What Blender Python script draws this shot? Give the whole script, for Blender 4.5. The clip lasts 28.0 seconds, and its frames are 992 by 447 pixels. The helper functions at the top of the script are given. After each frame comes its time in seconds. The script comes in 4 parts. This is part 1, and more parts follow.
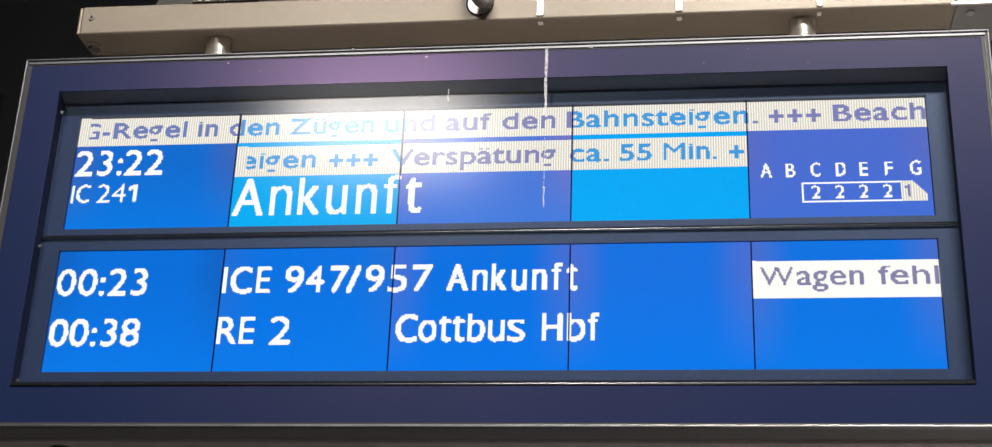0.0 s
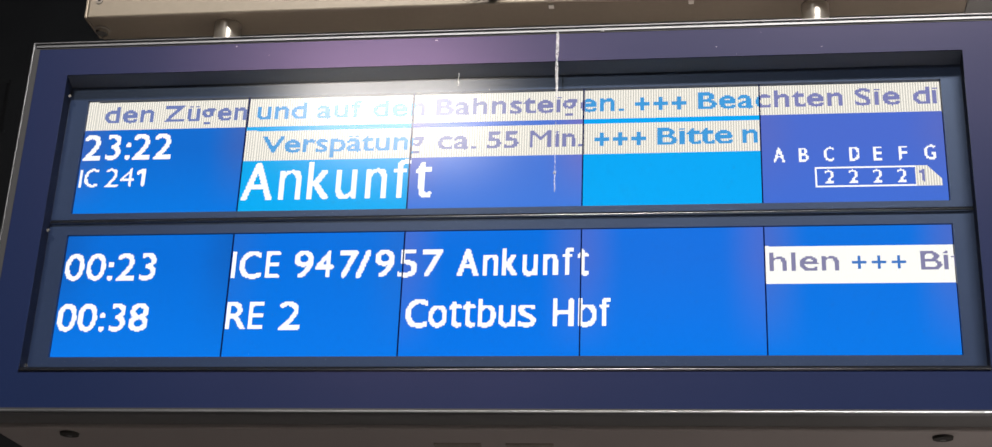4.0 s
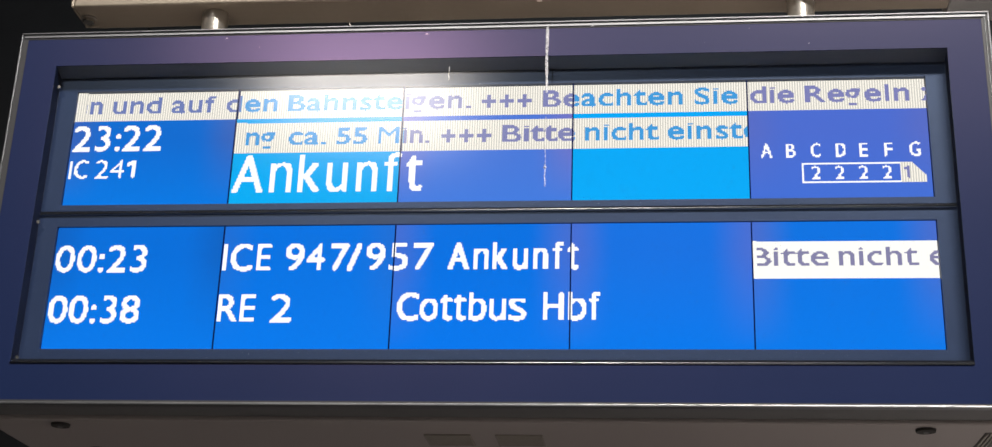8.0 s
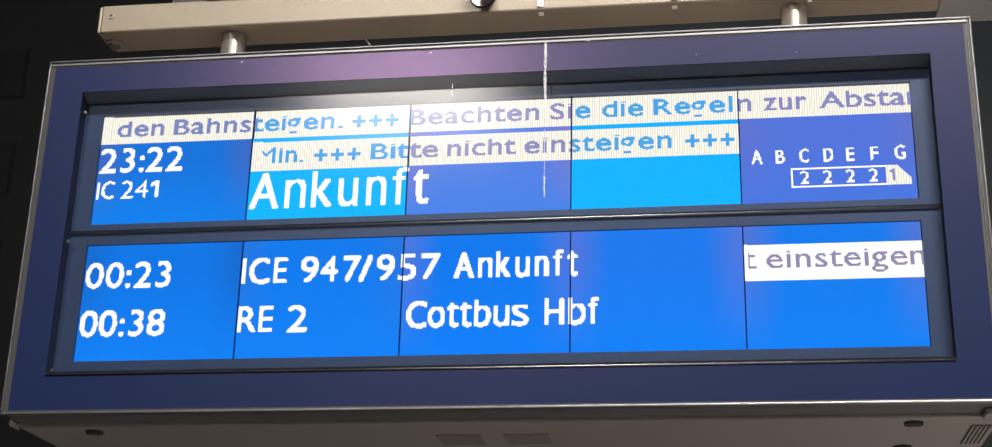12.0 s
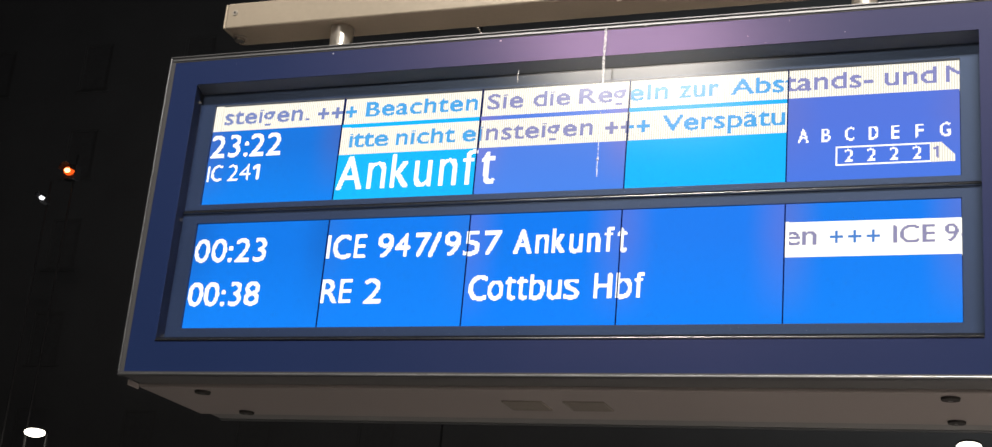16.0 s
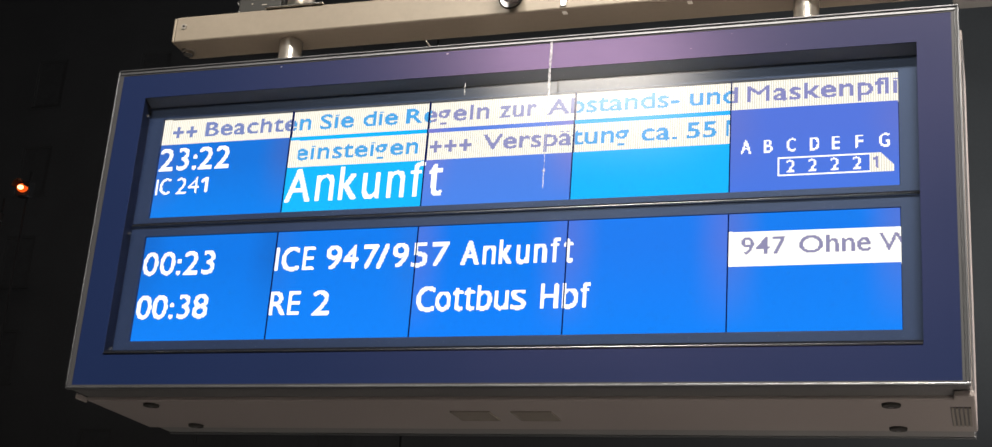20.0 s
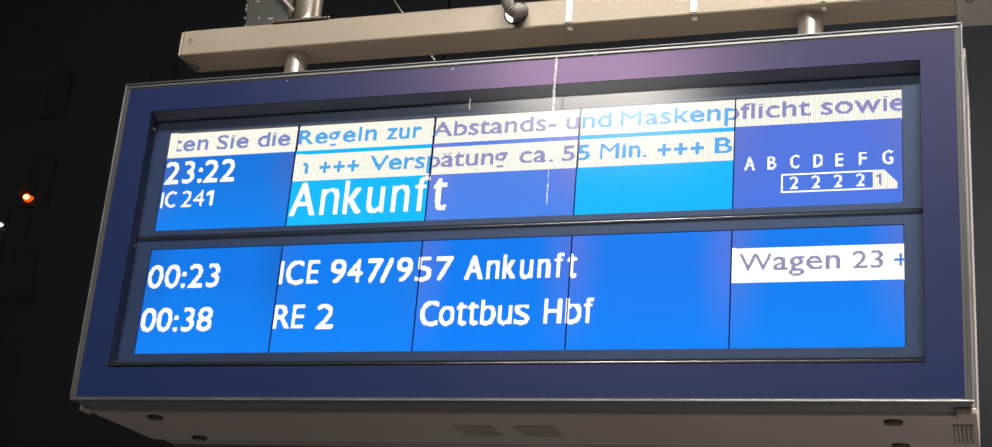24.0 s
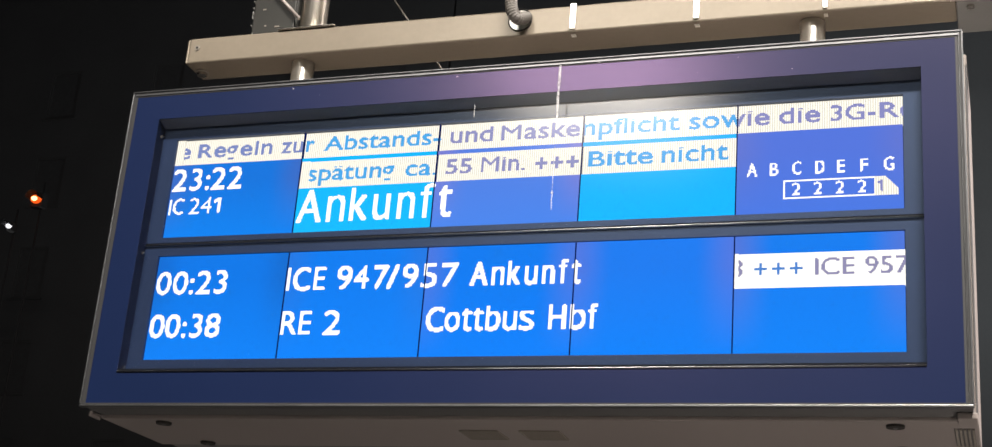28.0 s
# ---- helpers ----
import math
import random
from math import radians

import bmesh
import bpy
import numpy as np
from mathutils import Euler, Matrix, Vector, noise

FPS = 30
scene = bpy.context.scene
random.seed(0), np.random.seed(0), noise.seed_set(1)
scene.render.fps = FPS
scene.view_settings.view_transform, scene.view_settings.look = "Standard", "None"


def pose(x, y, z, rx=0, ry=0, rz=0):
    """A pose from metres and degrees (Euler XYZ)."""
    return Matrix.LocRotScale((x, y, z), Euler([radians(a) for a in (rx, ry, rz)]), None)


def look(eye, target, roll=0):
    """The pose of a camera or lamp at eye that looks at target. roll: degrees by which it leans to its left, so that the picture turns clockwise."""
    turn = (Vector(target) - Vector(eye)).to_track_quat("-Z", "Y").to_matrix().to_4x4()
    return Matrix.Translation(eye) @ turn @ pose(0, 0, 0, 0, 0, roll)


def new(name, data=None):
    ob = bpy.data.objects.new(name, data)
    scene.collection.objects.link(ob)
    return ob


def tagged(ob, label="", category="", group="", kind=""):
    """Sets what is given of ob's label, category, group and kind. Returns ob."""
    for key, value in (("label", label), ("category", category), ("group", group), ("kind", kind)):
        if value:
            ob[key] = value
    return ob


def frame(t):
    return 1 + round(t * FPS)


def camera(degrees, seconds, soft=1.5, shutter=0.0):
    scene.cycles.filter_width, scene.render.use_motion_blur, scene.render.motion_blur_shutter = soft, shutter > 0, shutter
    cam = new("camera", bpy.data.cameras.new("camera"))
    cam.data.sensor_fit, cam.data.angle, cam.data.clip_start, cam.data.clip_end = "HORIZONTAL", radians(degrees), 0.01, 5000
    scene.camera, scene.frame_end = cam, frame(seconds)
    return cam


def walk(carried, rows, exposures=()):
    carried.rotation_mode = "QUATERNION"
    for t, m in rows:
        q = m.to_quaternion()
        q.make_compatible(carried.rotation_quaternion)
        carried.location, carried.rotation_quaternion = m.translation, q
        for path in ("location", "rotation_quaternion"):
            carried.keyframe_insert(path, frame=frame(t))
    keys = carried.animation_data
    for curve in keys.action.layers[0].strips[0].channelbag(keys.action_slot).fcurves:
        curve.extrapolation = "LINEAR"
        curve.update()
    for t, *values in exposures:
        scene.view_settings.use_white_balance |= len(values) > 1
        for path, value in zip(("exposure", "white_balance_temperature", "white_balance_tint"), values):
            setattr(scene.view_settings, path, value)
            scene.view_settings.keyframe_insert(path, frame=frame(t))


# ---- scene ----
cam = camera(36.7, 28.0, 1.3)

PATH = [
    (0, (0.465, -3.102, 1.722), (0.209, -1.278, 2.502), 2.2),
    (0.5, (0.463, -3.108, 1.72), (0.204, -1.29, 2.511), 2.2),
    (1, (0.475, -3.108, 1.715), (0.22, -1.29, 2.508), 2.1),
    (1.5, (0.457, -3.108, 1.712), (0.204, -1.288, 2.502), 2.0),
    (2, (0.454, -3.078, 1.737), (0.195, -1.254, 2.516), 2.1),
    (2.5, (0.458, -3.07, 1.732), (0.196, -1.246, 2.509), 2.3),
    (3, (0.421, -3.086, 1.721), (0.173, -1.259, 2.496), 2.2),
    (3.5, (0.445, -3.083, 1.728), (0.184, -1.254, 2.494), 2.4),
    (5.5, (0.457, -3.077, 1.719), (0.19, -1.246, 2.479), 2.3),
    (6, (0.453, -3.089, 1.728), (0.189, -1.255, 2.481), 2.3),
    (6.5, (0.467, -3.07, 1.732), (0.198, -1.235, 2.481), 2.3),
    (7, (0.429, -3.086, 1.748), (0.15, -1.246, 2.479), 1.9),
    (7.5, (0.398, -3.087, 1.742), (0.163, -1.245, 2.485), 1.7),
    (8, (0.4, -3.13, 1.757), (0.181, -1.281, 2.489), 2.0),
    (8.5, (0.371, -3.163, 1.746), (0.161, -1.315, 2.481), 2.1),
    (9, (0.347, -3.16, 1.731), (0.131, -1.313, 2.467), 2.2),
    (9.5, (0.35, -3.137, 1.738), (0.128, -1.289, 2.47), 2.1),
    (10, (0.361, -3.118, 1.734), (0.125, -1.271, 2.464), 2.2),
    (10.5, (0.307, -3.115, 1.731), (0.083, -1.266, 2.461), 2.0),
    (11, (0.293, -3.131, 1.742), (0.076, -1.283, 2.476), 1.8),
    (11.5, (0.382, -3.187, 1.759), (0.15, -1.339, 2.488), 1.4),
    (13.5, (1.054, -3.559, 1.776), (0.491, -1.738, 2.382), 4.2),
    (14, (1.153, -3.549, 1.794), (0.547, -1.74, 2.394), 4.6),
    (14.5, (1.239, -3.433, 1.767), (0.441, -1.699, 2.363), 6.6),
    (15, (1.242, -3.374, 1.771), (0.529, -1.617, 2.406), 5.6),
    (15.5, (1.184, -3.373, 1.749), (0.493, -1.61, 2.394), 5.6),
    (16, (1.157, -3.355, 1.747), (0.479, -1.587, 2.391), 5.2),
    (16.5, (1.144, -3.357, 1.746), (0.479, -1.584, 2.389), 4.9),
    (17, (1.153, -3.37, 1.747), (0.497, -1.596, 2.395), 4.8),
    (17.5, (1.167, -3.371, 1.744), (0.522, -1.594, 2.397), 4.6),
    (18, (1.17, -3.374, 1.748), (0.531, -1.595, 2.404), 4.4),
    (18.5, (1.174, -3.364, 1.745), (0.547, -1.581, 2.401), 4.3),
    (19, (1.174, -3.357, 1.739), (0.553, -1.574, 2.398), 4.3),
    (19.5, (1.178, -3.349, 1.74), (0.556, -1.568, 2.403), 4.3),
    (20, (1.191, -3.368, 1.73), (0.567, -1.589, 2.398), 4.4),
    (20.5, (1.18, -3.366, 1.736), (0.558, -1.589, 2.411), 4.5),
    (21, (1.181, -3.36, 1.74), (0.561, -1.583, 2.418), 4.6),
    (21.5, (1.182, -3.375, 1.736), (0.562, -1.6, 2.417), 4.7),
    (23.5, (1.196, -3.393, 1.737), (0.567, -1.624, 2.427), 4.8),
    (24, (1.197, -3.379, 1.733), (0.567, -1.607, 2.416), 4.8),
    (24.5, (1.208, -3.406, 1.724), (0.575, -1.634, 2.402), 4.8),
    (25, (1.192, -3.38, 1.736), (0.567, -1.605, 2.412), 4.8),
    (25.5, (1.197, -3.384, 1.734), (0.576, -1.608, 2.411), 4.8),
    (26, (1.192, -3.388, 1.735), (0.567, -1.612, 2.408), 4.8),
    (26.5, (1.199, -3.397, 1.734), (0.57, -1.622, 2.406), 4.9),
    (27, (1.2, -3.398, 1.738), (0.568, -1.624, 2.411), 4.8),
    (27.5, (1.204, -3.409, 1.738), (0.569, -1.637, 2.415), 4.7),
    (28, (1.214, -3.413, 1.74), (0.575, -1.644, 2.421), 4.7),
]
walk(cam, [(t, look(eye, target, roll)) for t, eye, target, roll in PATH],
     exposures=[(0, 0.19, 6500, 10), (9, 0.21, 6500, 10), (11.5, 0.32, 6600, 10), (13.5, 0.68, 6900, 9), (15, 0.66, 6900, 9), (16.5, 0.51, 6750, 9), (28, 0.49, 6750, 9)])

# ---------------------------------------------------------------- world and light
world = bpy.data.worlds.new("night")
scene.world = world
world.use_nodes = True
wn = world.node_tree.nodes
wn["Background"].inputs["Color"].default_value = (0.0062, 0.0062, 0.0074, 1)
wn["Background"].inputs["Strength"].default_value = 1.0


def lamp(name, m, size, watts, colour):
    data = bpy.data.lights.new(name, "AREA")
    data.shape, data.size, data.size_y, data.energy, data.color = "RECTANGLE", size, min(size, 0.3), watts, colour
    ob = new(name, data)
    ob.matrix_world = m
    return ob


MAST_HEAD = Vector((-2.25, -8.65, 8.03))
SIDE_HEAD = Vector((2.6, -6.0, 10.5))
FILL_HEAD = Vector((3.6, 1.3, 5.4))
lamp("mast_light", look(MAST_HEAD - Vector((0, 0, 0.2)), (0.2, 0, 2.4)), 1.5, 225, (1.0, 0.95, 0.89))
lamp("unseen_light", look(SIDE_HEAD - Vector((0, 0, 0.25)), (1.2, -0.4, 2.4)), 4.0, 1680, (1.0, 0.94, 0.875))
# Unseen lamp added to brighten the board's underside by way of the ground.
lamp("unseen_light", look(FILL_HEAD - Vector((0, 0, 0.25)), (3.6, 1.4, 0)), 1.2, 400, (1.0, 0.92, 0.90))
# Upward fills added to grade the far wall; no lamp stands there.
lamp("wall_fill", look((3.0, 34.0, 10.4), (3.0, 34.3, 40)), 0.5, 1350, (0.86, 0.95, 1.0))
lamp("wall_fill", look((-30.0, 30.0, 11.0), (-30.0, 30.5, 40)), 0.5, 95, (0.97, 0.97, 1.0))

# ---------------------------------------------------------------- materials


def material(name):
    m = bpy.data.materials.new(name)
    m.use_nodes = True
    return m, m.node_tree.nodes, m.node_tree.links, m.node_tree.nodes["Principled BSDF"]


def surface(name, base, rough, metal=0.0, vary=0.25, scale=6.0, fine=90.0, bump=0.05, spec=0.5, tint=None, stain=None, coat=0.0, coat_rough=0.5):
    """A painted or metal surface: a slow drift, a fine grain, uneven gloss and a faint relief."""
    m, n, l, p = material(name)
    co = n.new("ShaderNodeTexCoord")
    slow = n.new("ShaderNodeTexNoise")
    slow.inputs["Scale"].default_value, slow.inputs["Detail"].default_value = scale, 5
    grain = n.new("ShaderNodeTexNoise")
    grain.inputs["Scale"].default_value, grain.inputs["Detail"].default_value = fine, 4
    for t in (slow, grain):
        l.new(co.outputs["Object"], t.inputs["Vector"])
    mix = n.new("ShaderNodeMixRGB")
    lo = [c * (1 - vary) for c in base]
    hi = [min(1, c * (1 + vary)) for c in base]
    if stain:
        lo = stain
    mix.inputs[1].default_value, mix.inputs[2].default_value = (*lo, 1), (*hi, 1)
    add = n.new("ShaderNodeMath")
    add.operation = "MULTIPLY_ADD"
    add.inputs[1].default_value, add.inputs[2].default_value = 0.3, 0.0
    l.new(grain.outputs["Fac"], add.inputs[0])
    both = n.new("ShaderNodeMath")
    both.operation = "MULTIPLY_ADD"
    both.inputs[1].default_value = 0.7
    l.new(slow.outputs["Fac"], both.inputs[0])
    l.new(add.outputs[0], both.inputs[2])
    l.new(both.outputs[0], mix.inputs[0])
    l.new(mix.outputs[0], p.inputs["Base Color"])
    gloss = n.new("ShaderNodeMapRange")
    gloss.inputs["To Min"].default_value, gloss.inputs["To Max"].default_value = rough * 0.82, min(1, rough * 1.18)
    l.new(both.outputs[0], gloss.inputs["Value"])
    l.new(gloss.outputs[0], p.inputs["Roughness"])
    b = n.new("ShaderNodeBump")
    b.inputs["Strength"].default_value, b.inputs["Distance"].default_value = bump, 0.002
    l.new(grain.outputs["Fac"], b.inputs["Height"])
    l.new(b.outputs[0], p.inputs["Normal"])
    p.inputs["Metallic"].default_value = metal
    p.inputs["Specular IOR Level"].default_value = spec
    p.inputs["Coat Weight"].default_value, p.inputs["Coat Roughness"].default_value = coat, coat_rough
    if tint:
        p.inputs["Specular Tint"].default_value = (*tint, 1)
    return m


def screen(name, middle, edge, low=None, stripes=0.0, gain=1.0):
    """A backlit panel: an even middle that shifts in hue towards its left and right edges and from top to bottom."""
    m, n, l, p = material(name)
    co = n.new("ShaderNodeTexCoord")
    sep = n.new("ShaderNodeSeparateXYZ")
    l.new(co.outputs["Generated"], sep.inputs[0])
    off = n.new("ShaderNodeMath")
    off.operation = "SUBTRACT"
    off.inputs[1].default_value = 0.5
    l.new(sep.outputs["X"], off.inputs[0])
    away = n.new("ShaderNodeMath")
    away.operation = "ABSOLUTE"
    l.new(off.outputs[0], away.inputs[0])
    ramp = n.new("ShaderNodeMapRange")
    ramp.interpolation_type = "SMOOTHSTEP"
    ramp.inputs["From Min"].default_value, ramp.inputs["From Max"].default_value = 0.25, 0.52
    l.new(away.outputs[0], ramp.inputs["Value"])
    mix = n.new("ShaderNodeMixRGB")
    mix.inputs[1].default_value, mix.inputs[2].default_value = (*middle, 1), (*edge, 1)
    l.new(ramp.outputs[0], mix.inputs[0])
    out = mix.outputs[0]
    if low:
        down = n.new("ShaderNodeMixRGB")
        down.inputs[2].default_value = (*low, 1)
        fall = n.new("ShaderNodeMapRange")
        fall.inputs["From Min"].default_value, fall.inputs["From Max"].default_value = 0.75, 0.0
        l.new(sep.outputs["Z"], fall.inputs["Value"])
        l.new(fall.outputs[0], down.inputs[0])
        l.new(out, down.inputs[1])
        out = down.outputs[0]
    if stripes:
        wave = n.new("ShaderNodeTexWave")
        wave.bands_direction = "X"
        wave.inputs["Scale"].default_value = 2 * math.pi / (20 * 1.9 * PITCH)
        l.new(co.outputs["Object"], wave.inputs["Vector"])
        dim = n.new("ShaderNodeMapRange")
        dim.inputs["To Min"].default_value, dim.inputs["To Max"].default_value = 1 - stripes, 1.0
        l.new(wave.outputs["Fac"], dim.inputs["Value"])
        times = n.new("ShaderNodeMixRGB")
        times.blend_type = "MULTIPLY"
        times.inputs[0].default_value = 1
        l.new(out, times.inputs[1])
        l.new(dim.outputs[0], times.inputs[2])
        out = times.outputs[0]
    l.new(out, p.inputs["Emission Color"])
    p.inputs["Emission Strength"].default_value = gain
    p.inputs["Base Color"].default_value = (0.001, 0.001, 0.0015, 1)
    p.inputs["Roughness"].default_value = 0.5
    p.inputs["Specular IOR Level"].default_value = 0.0
    return m


def glowing(name, colour, strength):
    m, n, l, p = material(name)
    p.inputs["Base Color"].default_value = (0.02, 0.02, 0.02, 1)
    p.inputs["Emission Color"].default_value = (*colour, 1)
    p.inputs["Emission Strength"].default_value = strength
    p.inputs["Roughness"].default_value = 0.4
    return m


PITCH = 0.00306          # one dot of the display
CELL = 0.40              # one display module
LCD_LEFT = -1.0


def ticker_ink(name="ticker_ink", last=(0.185, 0.195, 0.42, 1)):
    """Dark dots of the running text: they take the hue of the module under which they pass."""
    m, n, l, p = material(name)
    geo = n.new("ShaderNodeNewGeometry")
    sep = n.new("ShaderNodeSeparateXYZ")
    l.new(geo.outputs["Position"], sep.inputs[0])
    pos = n.new("ShaderNodeMapRange")
    pos.inputs["From Min"].default_value, pos.inputs["From Max"].default_value = -1.0, 1.0
    l.new(sep.outputs["X"], pos.inputs["Value"])
    ramp = n.new("ShaderNodeValToRGB")
    ramp.color_ramp.interpolation = "CONSTANT"
    violet, cyan = (0.195, 0.205, 0.41, 1), (0.048, 0.295, 0.64, 1)
    el = ramp.color_ramp.elements
    el[0].position, el[0].color = 0.0, (0.145, 0.190, 0.42, 1)
    el[1].position, el[1].color = 0.2, cyan
    for at, c in ((0.4, violet), (0.6, cyan), (0.8, last)):
        e = el.new(at)
        e.color = c
    l.new(pos.outputs[0], ramp.inputs[0])
    l.new(ramp.outputs[0], p.inputs["Emission Color"])
    p.inputs["Emission Strength"].default_value = 1.0
    p.inputs["Base Color"].default_value = (0.001, 0.001, 0.0015, 1)
    p.inputs["Roughness"].default_value = 0.5
    p.inputs["Specular IOR Level"].default_value = 0.0
    return m


def pane_glass(name, rough, ior, dust=0.0):
    """A clear pane with a soft sheen and, outdoors, a thin film of dust."""
    m, n, l, p = material(name)
    n.remove(p)
    clear = n.new("ShaderNodeBsdfTransparent")
    gloss = n.new("ShaderNodeBsdfGlossy")
    gloss.distribution = "BECKMANN"
    gloss.inputs["Roughness"].default_value = rough
    gloss.inputs["Color"].default_value = (1, 0.98, 0.96, 1)
    fres = n.new("ShaderNodeFresnel")
    fres.inputs["IOR"].default_value = ior
    mix = n.new("ShaderNodeMixShader")
    l.new(fres.outputs[0], mix.inputs[0])
    l.new(clear.outputs[0], mix.inputs[1])
    l.new(gloss.outputs[0], mix.inputs[2])
    film = n.new("ShaderNodeBsdfDiffuse")
    film.inputs["Color"].default_value = (0.62, 0.70, 0.85, 1)
    speck = n.new("ShaderNodeTexNoise")
    speck.inputs["Scale"].default_value, speck.inputs["Detail"].default_value = 5.0, 6
    co = n.new("ShaderNodeTexCoord")
    l.new(co.outputs["Object"], speck.inputs["Vector"])
    much = n.new("ShaderNodeMapRange")
    much.inputs["To Min"].default_value, much.inputs["To Max"].default_value = dust * 0.6, dust * 1.4
    l.new(speck.outputs["Fac"], much.inputs["Value"])
    over = n.new("ShaderNodeMixShader")
    l.new(much.outputs[0], over.inputs[0])
    l.new(mix.outputs[0], over.inputs[1])
    l.new(film.outputs[0], over.inputs[2])
    l.new(over.outputs[0], n["Material Output"].inputs["Surface"])
    return m


NAVY = surface("navy_paint", (0.0070, 0.0165, 0.059), 0.25, vary=0.08, scale=3, bump=0.004, spec=0.30, tint=(0.92, 0.52, 0.98), coat=0.28, coat_rough=0.36)
# Reveal top and sides differ in base colour to carry how light falls.
SOFFIT = surface("grey_reveal_top", (0.066, 0.080, 0.108), 0.5, vary=0.12)
REVEAL = surface("shaded_reveal", (0.0030, 0.0056, 0.018), 0.7, vary=0.2, bump=0.03, spec=0.02)
INNER = surface("slate_frame_paint", (0.012, 0.022, 0.057), 0.40, metal=0.0, spec=0.45, tint=(0.55, 0.72, 1.0), vary=0.12, scale=4, bump=0.03)
GROOVE = surface("dark_grey_groove", (0.028, 0.029, 0.032), 0.6, vary=0.2)
BLACK = surface("black_joint", (0.004, 0.005, 0.009), 0.7, vary=0.2, spec=0.1)
ALU = surface("aluminium_trim", (0.21, 0.215, 0.225), 0.38, metal=1.0, vary=0.14, scale=9, bump=0.05)
STEEL = surface("brushed_steel", (0.58, 0.55, 0.50), 0.24, metal=1.0, vary=0.15, scale=14, fine=160, bump=0.05)
POST = surface("polished_post_steel", (0.80, 0.76, 0.69), 0.34, metal=0.92, vary=0.12, scale=14, fine=160, bump=0.04)
for nodes, links in ((POST.node_tree.nodes, POST.node_tree.links),):
    # brushed along the post, so that its highlights run up and down it
    shine = nodes["Principled BSDF"]
    way = nodes.new("ShaderNodeTangent")
    way.direction_type, way.axis = "RADIAL", "Z"
    links.new(way.outputs[0], shine.inputs["Tangent"])
    shine.inputs["Anisotropic"].default_value, shine.inputs["Anisotropic Rotation"].default_value = 0.85, 0.25
BEIGE = surface("beige_sheet_metal", (0.30, 0.265, 0.25), 0.36, vary=0.12, scale=2.6, fine=70, bump=0.04)
BEAM = surface("grey_beige_beam_paint", (0.245, 0.209, 0.164), 0.36, metal=0.2, vary=0.26, scale=2.6, fine=60, bump=0.06)
RIM = surface("dark_rim_paint", (0.10, 0.098, 0.10), 0.5, vary=0.15, scale=5)
GREYM = surface("grey_bracket_paint", (0.20, 0.20, 0.195), 0.5, vary=0.15, scale=5)
DARK = surface("dark_rubber", (0.018, 0.016, 0.014), 0.7, vary=0.3)
MESHM = surface("dark_vent_metal", (0.25, 0.225, 0.195), 0.6, vary=0.25, scale=40)
TIE = surface("glossy_white_strap", (0.95, 0.95, 0.92), 0.42, metal=1.0, vary=0.03)
BOXGREY = surface("dark_grey_box_paint", (0.024, 0.024, 0.022), 0.42, vary=0.3, scale=9)
WHITE = surface("white_plastic", (0.82, 0.80, 0.74), 0.35, vary=0.06)
HOSE = surface("grey_conduit", (0.13, 0.12, 0.11), 0.5, vary=0.25, scale=30)
LIME = surface("dried_lime", (0.72, 0.72, 0.75), 0.8, vary=0.25, scale=120)
for nodes, links in ((LIME.node_tree.nodes, LIME.node_tree.links),):
    # a thin crust that lets part of the ground behind through
    crust = nodes.new("ShaderNodeTexNoise")
    crust.inputs["Scale"].default_value, crust.inputs["Detail"].default_value = 260, 3
    cover = nodes.new("ShaderNodeMapRange")
    cover.inputs["From Min"].default_value, cover.inputs["From Max"].default_value = 0.35, 0.65
    cover.inputs["To Min"].default_value, cover.inputs["To Max"].default_value = 0.30, 0.80
    spot = nodes.new("ShaderNodeTexCoord")
    links.new(spot.outputs["Object"], crust.inputs["Vector"])
    links.new(crust.outputs["Fac"], cover.inputs["Value"])
    links.new(cover.outputs[0], nodes["Principled BSDF"].inputs["Alpha"])
ASPHALT = surface("dark_asphalt", (0.055, 0.053, 0.053), 0.85, vary=0.25, scale=0.8, fine=25, bump=0.3)
# Pale base of the added reflector slab.
BOUNCE_SLAB = surface("pale_bounce_slab", (0.28, 0.267, 0.258), 0.8, vary=0.2, scale=0.8, fine=25, bump=0.3)
PLASTER = surface("dim_plaster", (0.13, 0.13, 0.135), 0.9, vary=0.3, scale=0.35, fine=8)
PANE_DIM = surface("dim_curtained_pane", (0.118, 0.118, 0.122), 0.7, vary=0.3)
STONE = surface("dim_stone_trim", (0.12, 0.12, 0.122), 0.9, vary=0.25, scale=1.0)
MAST = surface("dark_painted_mast", (0.06, 0.06, 0.064), 0.8, metal=0.0, vary=0.2, scale=3)
GLASS = pane_glass("front_glass", 0.18, 1.066, 0.0015)
MATT_GLASS = pane_glass("anti_glare_glass", 0.152, 1.160)
INK = ticker_ink()
INK_GREY = ticker_ink("ticker_grey_ink", (0.205, 0.198, 0.34, 1))
INK_PLUS = ticker_ink("ticker_plus_ink", (0.045, 0.170, 0.50, 1))
CHAR = screen("white_dots", (0.94, 0.94, 0.95), (0.94, 0.94, 0.95))
CREAM = screen("ticker_white", (0.93, 0.89, 0.795), (0.93, 0.89, 0.795), stripes=0.42)
PURE = screen("ticker_bright_white", (0.93, 0.92, 0.87), (0.93, 0.92, 0.87), stripes=0.05)
